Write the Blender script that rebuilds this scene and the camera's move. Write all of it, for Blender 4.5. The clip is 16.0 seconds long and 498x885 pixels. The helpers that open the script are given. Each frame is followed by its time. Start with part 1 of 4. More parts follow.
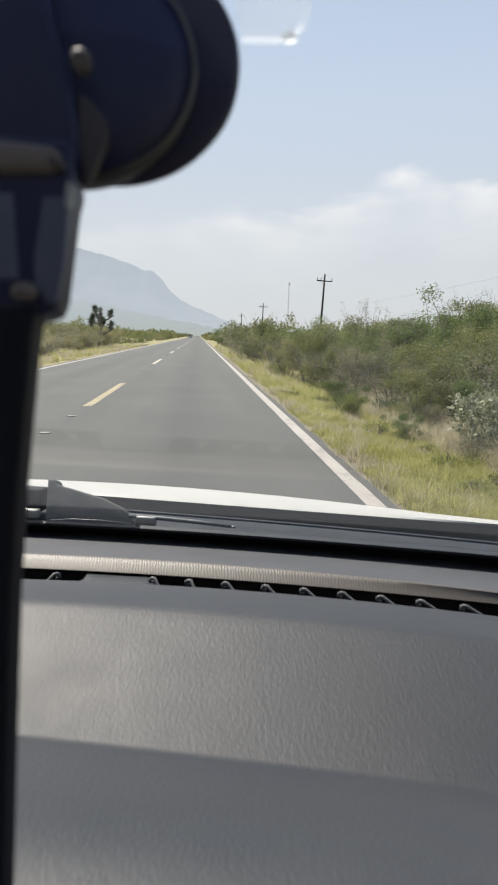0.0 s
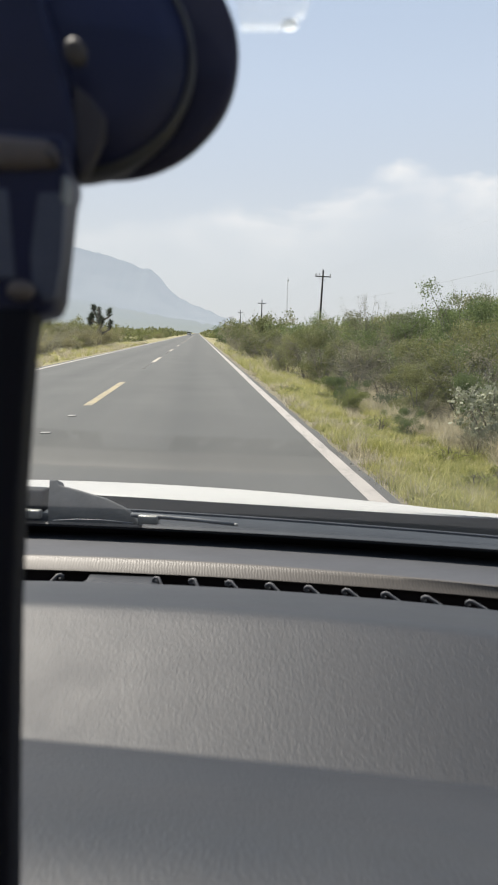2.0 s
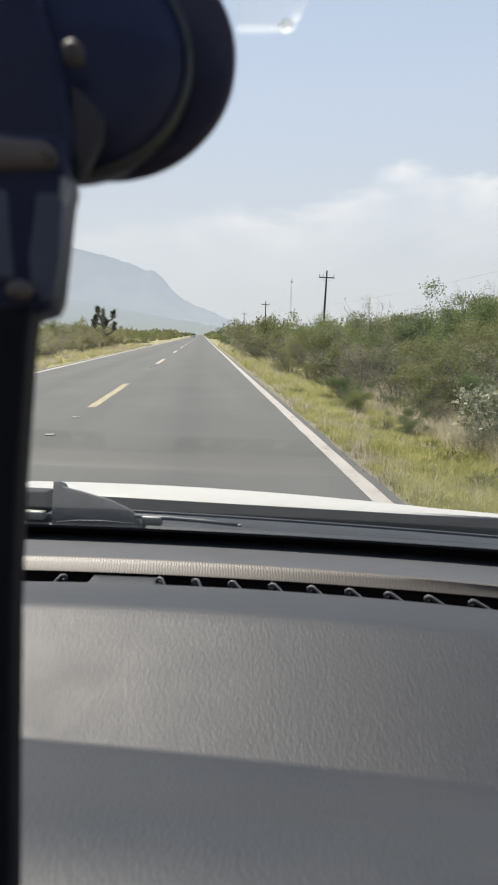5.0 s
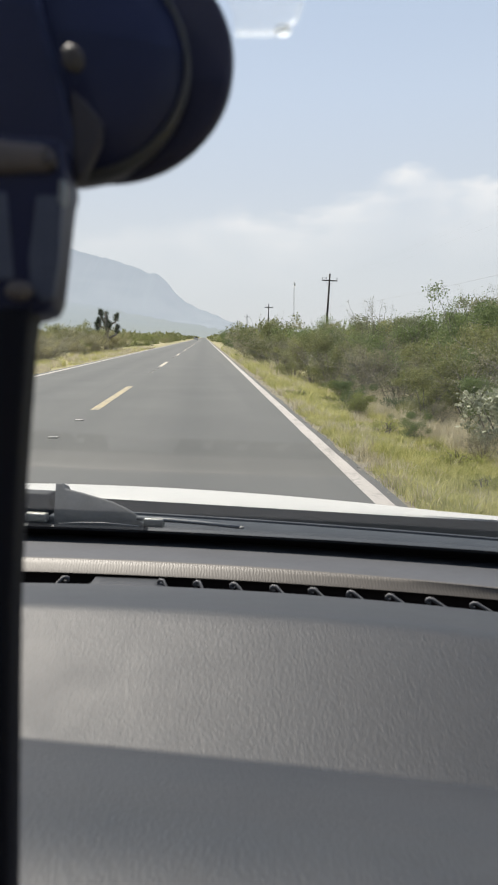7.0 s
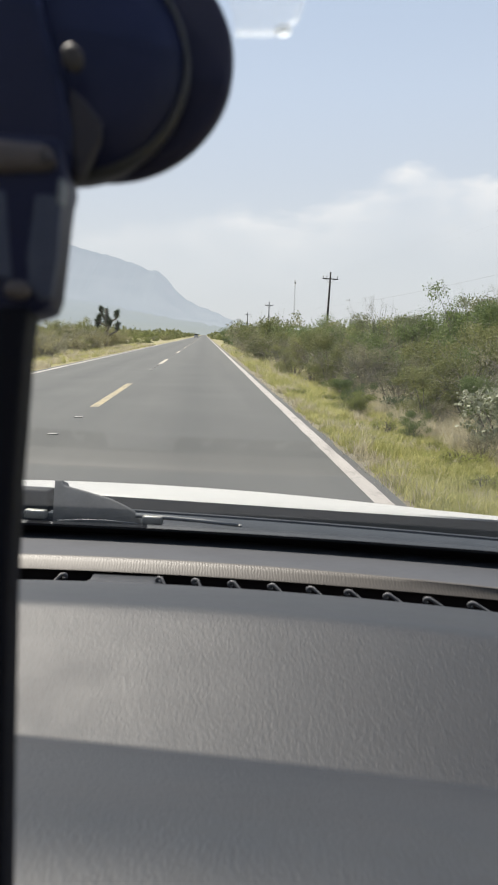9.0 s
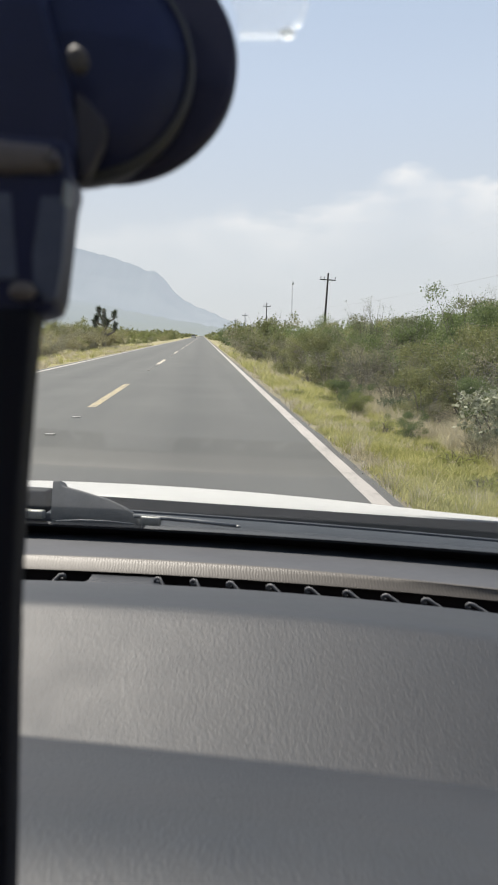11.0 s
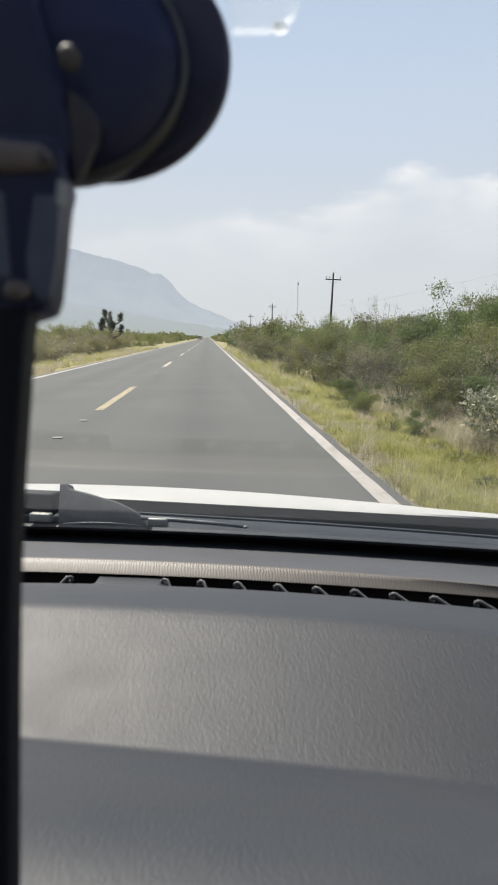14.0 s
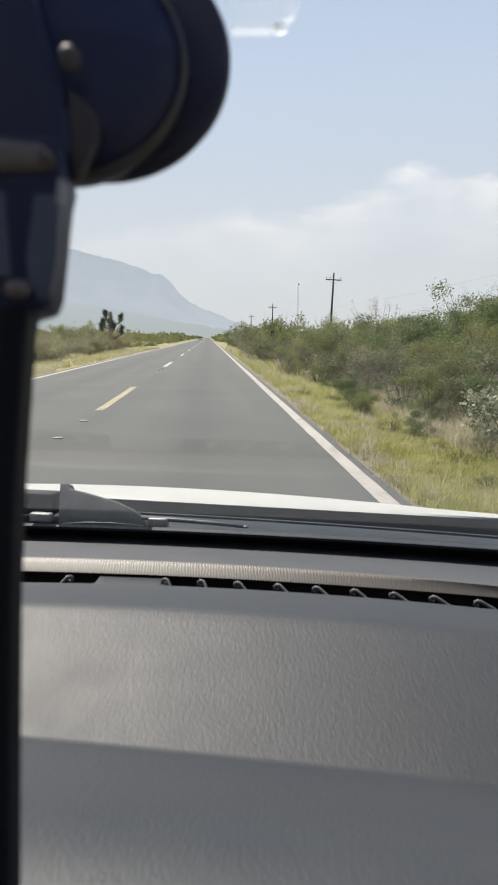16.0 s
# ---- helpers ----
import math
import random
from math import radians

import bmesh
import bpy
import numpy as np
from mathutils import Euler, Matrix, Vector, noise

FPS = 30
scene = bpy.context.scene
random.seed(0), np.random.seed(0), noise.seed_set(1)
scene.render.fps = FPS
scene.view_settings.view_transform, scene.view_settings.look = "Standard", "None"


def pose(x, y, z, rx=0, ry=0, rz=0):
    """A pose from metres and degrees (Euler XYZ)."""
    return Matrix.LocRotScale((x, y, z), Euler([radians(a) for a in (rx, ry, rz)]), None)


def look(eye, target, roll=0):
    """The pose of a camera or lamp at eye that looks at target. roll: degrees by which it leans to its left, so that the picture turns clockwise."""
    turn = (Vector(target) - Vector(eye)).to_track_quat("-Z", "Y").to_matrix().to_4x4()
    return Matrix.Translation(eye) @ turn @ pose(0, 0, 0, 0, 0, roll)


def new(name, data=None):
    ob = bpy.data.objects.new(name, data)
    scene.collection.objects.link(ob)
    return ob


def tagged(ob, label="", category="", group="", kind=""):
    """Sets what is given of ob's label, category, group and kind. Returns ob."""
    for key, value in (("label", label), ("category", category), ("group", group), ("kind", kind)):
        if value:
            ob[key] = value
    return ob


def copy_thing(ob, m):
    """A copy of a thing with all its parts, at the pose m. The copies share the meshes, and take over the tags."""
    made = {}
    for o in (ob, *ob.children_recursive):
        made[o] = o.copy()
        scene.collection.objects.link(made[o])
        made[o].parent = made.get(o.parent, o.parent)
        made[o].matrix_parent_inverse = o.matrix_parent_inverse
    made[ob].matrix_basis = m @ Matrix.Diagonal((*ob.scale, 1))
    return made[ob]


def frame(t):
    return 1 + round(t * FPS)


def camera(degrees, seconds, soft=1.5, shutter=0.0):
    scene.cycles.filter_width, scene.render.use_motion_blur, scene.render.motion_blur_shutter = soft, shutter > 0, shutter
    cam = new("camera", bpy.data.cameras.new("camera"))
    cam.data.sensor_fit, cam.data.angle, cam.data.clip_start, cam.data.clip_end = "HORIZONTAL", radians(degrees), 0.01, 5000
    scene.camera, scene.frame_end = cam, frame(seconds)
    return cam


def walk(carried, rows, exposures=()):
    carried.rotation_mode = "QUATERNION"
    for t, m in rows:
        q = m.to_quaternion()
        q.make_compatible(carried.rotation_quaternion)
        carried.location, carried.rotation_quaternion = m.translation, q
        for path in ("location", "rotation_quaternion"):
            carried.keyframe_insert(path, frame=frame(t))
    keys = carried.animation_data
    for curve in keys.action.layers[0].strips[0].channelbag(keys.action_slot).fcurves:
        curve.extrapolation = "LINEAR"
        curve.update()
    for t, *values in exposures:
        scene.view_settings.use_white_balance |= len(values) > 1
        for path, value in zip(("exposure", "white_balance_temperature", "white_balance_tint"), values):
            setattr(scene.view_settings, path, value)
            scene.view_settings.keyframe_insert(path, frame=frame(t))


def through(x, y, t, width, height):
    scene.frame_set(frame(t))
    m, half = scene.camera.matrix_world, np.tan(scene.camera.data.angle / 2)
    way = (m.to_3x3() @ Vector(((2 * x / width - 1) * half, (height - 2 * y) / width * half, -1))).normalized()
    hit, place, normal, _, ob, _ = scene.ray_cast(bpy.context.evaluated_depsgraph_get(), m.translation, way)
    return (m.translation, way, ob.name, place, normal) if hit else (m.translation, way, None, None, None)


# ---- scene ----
cam = camera(38.0, 16.0, soft=1.8)
cam.data.dof.use_dof, cam.data.dof.focus_distance, cam.data.dof.aperture_fstop = True, 6.0, 28.0
# seconds, x, y, z, yaw, pitch, roll
PATH = [
    (0, -0.0027, 0.0008, 1.3014, -3.94, -8.32, -1.74),
    (0.5, -0.0026, 0.0009, 1.3012, -3.86, -8.38, -1.62),
    (1, -0.0032, 0.0023, 1.3014, -4.02, -8.46, -1.34),
    (1.5, -0.0040, 0.0029, 1.3013, -4.18, -8.42, -1.00),
    (2, -0.0034, 0.0054, 1.3014, -4.00, -8.57, -0.88),
    (2.5, -0.0033, 0.0030, 1.3005, -3.84, -8.46, -1.20),
    (3, 0.0004, -0.0005, 1.2987, -3.41, -8.08, 0.18),
    (3.5, -0.0003, -0.0016, 1.2997, -3.56, -8.17, -0.67),
    (4, -0.0028, 0.0048, 1.3012, -3.84, -8.56, -0.78),
    (6.5, -0.0006, 0.0023, 1.3001, -3.41, -8.27, -0.52),
    (7, -0.0008, 0.0021, 1.3003, -3.47, -8.25, -0.69),
    (7.5, 0.0003, 0.0019, 1.3000, -3.25, -8.30, -0.62),
    (8, -0.0003, 0.0020, 1.3002, -3.34, -8.28, -0.45),
    (8.5, -0.0001, 0.0020, 1.3008, -3.30, -8.43, -0.92),
    (11, -0.0017, 0.0013, 1.3010, -3.64, -8.36, -1.21),
    (11.5, -0.0008, 0.0014, 1.3011, -3.45, -8.49, -1.02),
    (12, -0.0006, 0.0038, 1.3010, -3.28, -8.48, -0.88),
    (12.5, -0.0007, 0.0029, 1.3004, -3.41, -8.30, -0.89),
    (13, -0.0007, 0.0018, 1.3004, -3.39, -8.31, -0.97),
    (13.5, 0.0004, 0.0020, 1.3002, -3.11, -8.33, -0.18),
    (14, 0.0005, 0.0021, 1.3000, -3.17, -8.29, -0.35),
    (14.5, -0.0005, 0.0015, 1.3004, -3.34, -8.30, -1.13),
    (15, -0.0001, 0.0031, 1.3006, -3.28, -8.42, -0.51),
    (15.5, 0.0000, 0.0024, 1.3000, -3.21, -8.37, -0.29),
    (16, 0.0007, 0.0012, 1.2997, -3.14, -8.27, -0.37),
]
walk(cam, [(t, pose(x, y, z, 90 + p, r, w)) for t, x, y, z, w, p, r in PATH], exposures=[(0, 0.7), (16, 0.7)])

# ---- world and sun ----
SUN_EL, SUN_AZ = radians(58), radians(-35)      # azimuth clockwise from the road ahead: in front, to the left


def node(tree, kind, **inputs):
    n = tree.nodes.new(kind)
    for key, value in inputs.items():
        if key in n.inputs:
            n.inputs[key].default_value = value
    return n


def link(tree, a, b):
    tree.links.new(a, b)


def maths(tree, op, a, b=None, clamp=False):
    n = tree.nodes.new("ShaderNodeMath")
    n.operation, n.use_clamp = op, clamp
    for i, v in enumerate((a, b)):
        if v is None:
            continue
        if isinstance(v, (int, float)):
            n.inputs[i].default_value = v
        else:
            link(tree, v, n.inputs[i])
    return n.outputs[0]


def mix_colour(tree, fac, a, b, blend="MIX"):
    n = tree.nodes.new("ShaderNodeMix")
    n.data_type, n.blend_type = "RGBA", blend
    for sock, v in ((n.inputs[0], fac), (n.inputs[6], a), (n.inputs[7], b)):
        if isinstance(v, (int, float)):
            sock.default_value = v
        elif isinstance(v, tuple):
            sock.default_value = (*v, 1)
        else:
            link(tree, v, sock)
    return n.outputs[2]


def ramp(tree, fac, stops):
    n = tree.nodes.new("ShaderNodeValToRGB")
    e = n.color_ramp.elements
    while len(e) < len(stops):
        e.new(0.5)
    for k, (p, c) in zip(e, stops):
        k.position = p
        k.color = (c, c, c, 1) if isinstance(c, (int, float)) else (*c, 1)
    link(tree, fac, n.inputs[0])
    return n.outputs[0]


def make_world():
    w = bpy.data.worlds.new("world")
    scene.world = w
    w.use_nodes = True
    t = w.node_tree
    t.nodes.clear()
    sky = t.nodes.new("ShaderNodeTexSky")
    sky.sky_type, sky.sun_disc = "NISHITA", False
    sky.sun_elevation, sky.sun_rotation = SUN_EL, SUN_AZ
    sky.altitude, sky.air_density, sky.dust_density, sky.ozone_density = 800, 1.0, 2.5, 1.0
    co = t.nodes.new("ShaderNodeTexCoord")
    sep = t.nodes.new("ShaderNodeSeparateXYZ")
    link(t, co.outputs["Generated"], sep.inputs[0])
    z = sep.outputs[2]
    # hazy low sky with a bank of cumulus that stands a little higher in the east
    mp = t.nodes.new("ShaderNodeMapping")
    mp.inputs["Scale"].default_value = (1, 1, 2.2)
    mp.inputs["Location"].default_value = (0.31, 0.0, 0.12)
    link(t, co.outputs["Generated"], mp.inputs[0])
    big = node(t, "ShaderNodeTexNoise", Scale=4.5, Detail=3.0, Roughness=0.5)
    lump = node(t, "ShaderNodeTexNoise", Scale=17.0, Detail=4.0, Roughness=0.55)
    fine = node(t, "ShaderNodeTexNoise", Scale=42.0, Detail=5.0, Roughness=0.6)
    for n in (big, lump, fine):
        link(t, mp.outputs[0], n.inputs["Vector"])
    # height of the cloud tops, west to east
    crest = ramp(t, maths(t, "ADD", maths(t, "MULTIPLY", sep.outputs[0], 1.0), 0.3, clamp=True),
                 [(0.10, 0.135), (0.275, 0.150), (0.335, 0.173), (0.39, 0.168), (0.42, 0.163), (0.50, 0.197), (0.555, 0.224), (0.585, 0.221), (0.61, 0.205), (0.66, 0.203), (0.72, 0.222), (0.95, 0.19)])
    top = maths(t, "ADD", crest, maths(t, "MULTIPLY", maths(t, "SUBTRACT", lump.outputs[0], 0.5), 0.050))
    top = maths(t, "ADD", top, maths(t, "MULTIPLY", maths(t, "SUBTRACT", fine.outputs[0], 0.5), 0.034))
    depth = maths(t, "SUBTRACT", top, z)
    edge = ramp(t, maths(t, "MULTIPLY", depth, 42.0, clamp=True), [(0.0, 0.0), (0.3, 0.35), (1.0, 1.0)])
    under = ramp(t, maths(t, "MULTIPLY", depth, 9.0, clamp=True), [(0.0, 1.0), (0.22, 0.95), (0.5, 0.45), (1.0, 0.0)])
    puff = ramp(t, maths(t, "ADD", maths(t, "MULTIPLY", lump.outputs[0], 0.6), maths(t, "MULTIPLY", big.outputs[0], 0.4)), [(0.38, 0.22), (0.58, 1.0)])
    puff = maths(t, "MULTIPLY", puff, ramp(t, maths(t, "ADD", sep.outputs[0], 0.3, clamp=True), [(0.26, 0.30), (0.38, 1.0)]))
    cloud = maths(t, "MULTIPLY", maths(t, "MULTIPLY", edge, under), puff)
    haze = ramp(t, maths(t, "MULTIPLY", z, 1.0, clamp=True), [(0.0, 0.97), (0.12, 0.93), (0.30, 0.88), (0.42, 0.76), (0.62, 0.30), (0.9, 0.10)])
    air = ramp(t, maths(t, "MULTIPLY", z, 2.0, clamp=True), [(0.0, (0.645, 0.655, 0.670)), (0.25, (0.625, 0.648, 0.685)), (0.40, (0.585, 0.628, 0.70)), (0.60, (0.555, 0.622, 0.735)), (1.0, (0.49, 0.58, 0.73))])
    air10 = mix_colour(t, 1.0, air, (9.6, 9.6, 9.6), "MULTIPLY")
    base = mix_colour(t, haze, sky.outputs[0], air10)
    col = mix_colour(t, maths(t, "MULTIPLY", cloud, 0.85), base, (8.15, 8.0, 7.95))
    bg = t.nodes.new("ShaderNodeBackground")
    bg.inputs[1].default_value = 0.078
    link(t, col, bg.inputs[0])
    out = t.nodes.new("ShaderNodeOutputWorld")
    link(t, bg.outputs[0], out.inputs[0])


make_world()
sun = new("sun", bpy.data.lights.new("sun", "SUN"))
sun.data.energy, sun.data.angle, sun.data.color = 5.0, radians(0.6), (1.0, 0.928, 0.82)
to_sun = Vector((math.sin(SUN_AZ) * math.cos(SUN_EL), math.cos(SUN_AZ) * math.cos(SUN_EL), math.sin(SUN_EL)))
sun.matrix_world = look((0, 0, 60), Vector((0, 0, 60)) - to_sun)


# ---- materials ----
def material(name, rough=0.6, metal=0.0, spec=0.5):
    m = bpy.data.materials.new(name)
    m.use_nodes = True
    t = m.node_tree
    b = t.nodes["Principled BSDF"]
    b.inputs["Roughness"].default_value, b.inputs["Metallic"].default_value = rough, metal
    b.inputs["Specular IOR Level"].default_value = spec
    return m, t, b


def coords(t, scale=(1, 1, 1), world=False):
    if world:
        src = t.nodes.new("ShaderNodeNewGeometry").outputs["Position"]
    else:
        src = t.nodes.new("ShaderNodeTexCoord").outputs["Object"]
    mp = t.nodes.new("ShaderNodeMapping")
    mp.inputs["Scale"].default_value = scale
    link(t, src, mp.inputs[0])
    return mp.outputs[0]


def noise_of(t, vec, scale, detail=4.0, rough=0.55, distort=0.0):
    n = node(t, "ShaderNodeTexNoise", Scale=scale, Detail=detail, Roughness=rough, Distortion=distort)
    link(t, vec, n.inputs["Vector"])
    return n.outputs[0]


def bump(t, b, height, strength, dist):
    n = t.nodes.new("ShaderNodeBump")
    n.inputs["Strength"].default_value, n.inputs["Distance"].default_value = strength, dist
    link(t, height, n.inputs["Height"])
    link(t, n.outputs[0], b.inputs["Normal"])


def two_tone(name, a, c, scale, rough=0.6, spec=0.5, metal=0.0, bump_scale=0, bump_h=0.002, bump_s=0.5, stretch=(1, 1, 1), world=False):
    m, t, b = material(name, rough, metal, spec)
    v = coords(t, stretch, world)
    n1, n2 = noise_of(t, v, scale), noise_of(t, v, scale * 7.3)
    f = ramp(t, maths(t, "ADD", maths(t, "MULTIPLY", n1, 0.65), maths(t, "MULTIPLY", n2, 0.35)), [(0.32, 0.0), (0.68, 1.0)])
    link(t, mix_colour(t, f, a, c), b.inputs["Base Color"])
    r = maths(t, "ADD", maths(t, "MULTIPLY", n2, 0.18), rough - 0.09)
    link(t, r, b.inputs["Roughness"])
    if bump_scale:
        bump(t, b, noise_of(t, v, bump_scale, 3), bump_s, bump_h)
    return m


def asphalt_material():
    m, t, b = material("asphalt", 0.85, spec=0.3)
    v = coords(t, (1, 1, 1), True)
    long = coords(t, (1.6, 0.05, 1), True)
    grain, patch, streak = noise_of(t, v, 90, 3, 0.7), noise_of(t, v, 0.5, 4), noise_of(t, long, 1.0, 4)
    f = maths(t, "ADD", maths(t, "MULTIPLY", grain, 0.35), maths(t, "ADD", maths(t, "MULTIPLY", patch, 0.3), maths(t, "MULTIPLY", streak, 0.35)))
    # drips of oil along the middle of each lane
    sep = t.nodes.new("ShaderNodeSeparateXYZ")
    link(t, t.nodes.new("ShaderNodeNewGeometry").outputs["Position"], sep.inputs[0])
    for mid in (0.24, 3.63):
        off = maths(t, "ABSOLUTE", maths(t, "ADD", sep.outputs[0], mid))
        band = ramp(t, maths(t, "SUBTRACT", 1.0, maths(t, "MULTIPLY", off, 1.5), clamp=True), [(0.0, 0.0), (1.0, 1.0)])
        f = maths(t, "SUBTRACT", f, maths(t, "MULTIPLY", maths(t, "MULTIPLY", band, streak), 0.22))
    link(t, mix_colour(t, ramp(t, f, [(0.3, 0.0), (0.7, 1.0)]), (0.077, 0.079, 0.078), (0.129, 0.129, 0.123)), b.inputs["Base Color"])
    bump(t, b, grain, 0.5, 0.004)
    return m


def paint_material(name, a, wear):
    m, t, b = material(name, 0.7, spec=0.3)
    v = coords(t, (1, 0.45, 1), True)
    n = maths(t, "ADD", maths(t, "MULTIPLY", noise_of(t, v, 5, 6, 0.7), 0.6), maths(t, "MULTIPLY", noise_of(t, v, 45, 3, 0.7), 0.4))
    link(t, mix_colour(t, ramp(t, n, [(wear - 0.06, 1.0), (wear + 0.10, 0.0)]), a, (0.17, 0.165, 0.155)), b.inputs["Base Color"])
    bump(t, b, n, 0.4, 0.003)
    return m


def ground_material():
    m, t, b = material("dry_soil_and_turf", 0.95, spec=0.15)
    v = coords(t, (1, 1, 1), True)
    n1, n2, n3 = noise_of(t, v, 0.35, 5), noise_of(t, v, 2.6, 5, 0.65), noise_of(t, v, 30, 4, 0.7)
    soil = mix_colour(t, ramp(t, n3, [(0.35, 0.0), (0.65, 1.0)]), (0.27, 0.23, 0.165), (0.43, 0.38, 0.29))
    turf = mix_colour(t, ramp(t, n3, [(0.35, 0.0), (0.65, 1.0)]), (0.18, 0.175, 0.075), (0.36, 0.32, 0.16))
    f = maths(t, "ADD", maths(t, "MULTIPLY", n1, 0.5), maths(t, "MULTIPLY", n2, 0.5))
    col = mix_colour(t, ramp(t, f, [(0.40, 0.0), (0.52, 1.0)]), soil, turf)
    # grey dust and grit blown off the asphalt along the edge of the road
    sep = t.nodes.new("ShaderNodeSeparateXYZ")
    link(t, t.nodes.new("ShaderNodeNewGeometry").outputs["Position"], sep.inputs[0])
    reach = maths(t, "ADD", maths(t, "ABSOLUTE", maths(t, "ADD", sep.outputs[0], 1.98)), maths(t, "MULTIPLY", maths(t, "SUBTRACT", n2, 0.5), 0.9))
    dust = ramp(t, maths(t, "MULTIPLY", maths(t, "SUBTRACT", 4.0, reach), 2.2, clamp=True), [(0.0, 0.0), (1.0, 1.0)])
    grit = mix_colour(t, ramp(t, n3, [(0.35, 0.0), (0.65, 1.0)]), (0.15, 0.138, 0.118), (0.27, 0.245, 0.205))
    link(t, mix_colour(t, dust, col, grit), b.inputs["Base Color"])
    bump(t, b, maths(t, "ADD", n2, n3), 0.8, 0.03)
    return m


def leaf_material(name, a, c, gloss=0.45, through=0.25, patch=1.9):
    m, t, b = material(name, gloss + 0.15, spec=0.22)
    g = t.nodes.new("ShaderNodeNewGeometry")
    o = t.nodes.new("ShaderNodeObjectInfo")
    v = coords(t, (1, 1, 1))
    f = maths(t, "ADD", maths(t, "MULTIPLY", g.outputs["Random Per Island"], 0.32), maths(t, "MULTIPLY", noise_of(t, v, patch, 3), 0.78))
    f = maths(t, "ADD", f, maths(t, "MULTIPLY", maths(t, "SUBTRACT", o.outputs["Random"], 0.5), 0.35))
    col = mix_colour(t, ramp(t, f, [(0.27, 0.0), (0.82, 1.0)]), a, c)
    link(t, col, b.inputs["Base Color"])
    tr = t.nodes.new("ShaderNodeBsdfTranslucent")
    link(t, col, tr.inputs[0])
    mx = t.nodes.new("ShaderNodeMixShader")
    mx.inputs[0].default_value = through
    link(t, b.outputs[0], mx.inputs[1])
    link(t, tr.outputs[0], mx.inputs[2])
    link(t, mx.outputs[0], t.nodes["Material Output"].inputs[0])
    return m


def dash_material():
    m, t, b = material("grained_dash_vinyl", 0.55, spec=0.30)
    warp = coords(t, (1, 1, 1))
    v = coords(t, (1.0, 0.36, 0.5))
    cell = noise_of(t, v, 500, 2, 0.5, 0.6)
    cell2 = noise_of(t, v, 900, 2, 0.5, 0.4)
    broad, dust = noise_of(t, warp, 7.0, 4), noise_of(t, warp, 24.0, 6, 0.7)
    f = maths(t, "ADD", maths(t, "MULTIPLY", broad, 0.6), maths(t, "MULTIPLY", dust, 0.4))
    col = mix_colour(t, ramp(t, f, [(0.3, 0.0), (0.7, 1.0)]), (0.0204, 0.0248, 0.0320), (0.0294, 0.0332, 0.0400))
    col = mix_colour(t, maths(t, "MULTIPLY", ramp(t, cell, [(0.40, 1.0), (0.60, 0.0)]), 0.30), col, (0.0180, 0.0196, 0.0222))
    worn = noise_of(t, warp, 4.2, 3, 0.6, 0.8)
    col = mix_colour(t, maths(t, "MULTIPLY", ramp(t, worn, [(0.42, 0.0), (0.66, 1.0)]), 0.14), col, (0.0335, 0.0300, 0.0290))
    link(t, col, b.inputs["Base Color"])
    link(t, maths(t, "ADD", maths(t, "MULTIPLY", dust, 0.14), 0.475), b.inputs["Roughness"])
    wrinkle = noise_of(t, v, 270, 3, 0.55, 0.9)
    bump(t, b, maths(t, "ADD", maths(t, "ADD", cell, maths(t, "MULTIPLY", cell2, 0.35)), maths(t, "MULTIPLY", wrinkle, maths(t, "MULTIPLY", broad, 0.8))), 0.40, 0.00060)
    return m


def roll_material():
    """Padded vinyl with fine upright ribs."""
    m, t, b = material("ribbed_dash_edge", 0.5, spec=0.4)
    v = coords(t, (1, 1, 1))
    w = node(t, "ShaderNodeTexWave", Scale=102.0, Distortion=5.5, Detail=3.0)
    w.inputs["Detail Scale"].default_value = 1.3
    w.wave_type, w.bands_direction = "BANDS", "X"
    link(t, v, w.inputs["Vector"])
    dust = noise_of(t, v, 30, 4)
    f = maths(t, "ADD", maths(t, "MULTIPLY", w.outputs[1], 0.5), maths(t, "MULTIPLY", dust, 0.5))
    link(t, mix_colour(t, ramp(t, f, [(0.2, 0.0), (0.8, 1.0)]), (0.067, 0.061, 0.054), (0.084, 0.076, 0.067)), b.inputs["Base Color"])
    bump(t, b, w.outputs[1], 0.15, 0.0008)
    return m


def glass_material():
    m = bpy.data.materials.new("windshield_glass")
    m.use_nodes = True
    t = m.node_tree
    t.nodes.clear()
    tr, gl = t.nodes.new("ShaderNodeBsdfTransparent"), t.nodes.new("ShaderNodeBsdfGlossy")
    tr.inputs[0].default_value = (0.93, 0.95, 0.95, 1)
    gl.inputs["Roughness"].default_value = 0.05
    fr = node(t, "ShaderNodeLayerWeight", Blend=0.5)
    fac = maths(t, "ADD", maths(t, "MULTIPLY", maths(t, "POWER", fr.outputs["Facing"], 5.0), 0.75), 0.024)
    mx, out = t.nodes.new("ShaderNodeMixShader"), t.nodes.new("ShaderNodeOutputMaterial")
    link(t, fac, mx.inputs[0])
    link(t, tr.outputs[0], mx.inputs[1])
    link(t, gl.outputs[0], mx.inputs[2])
    link(t, mx.outputs[0], out.inputs[0])
    return m


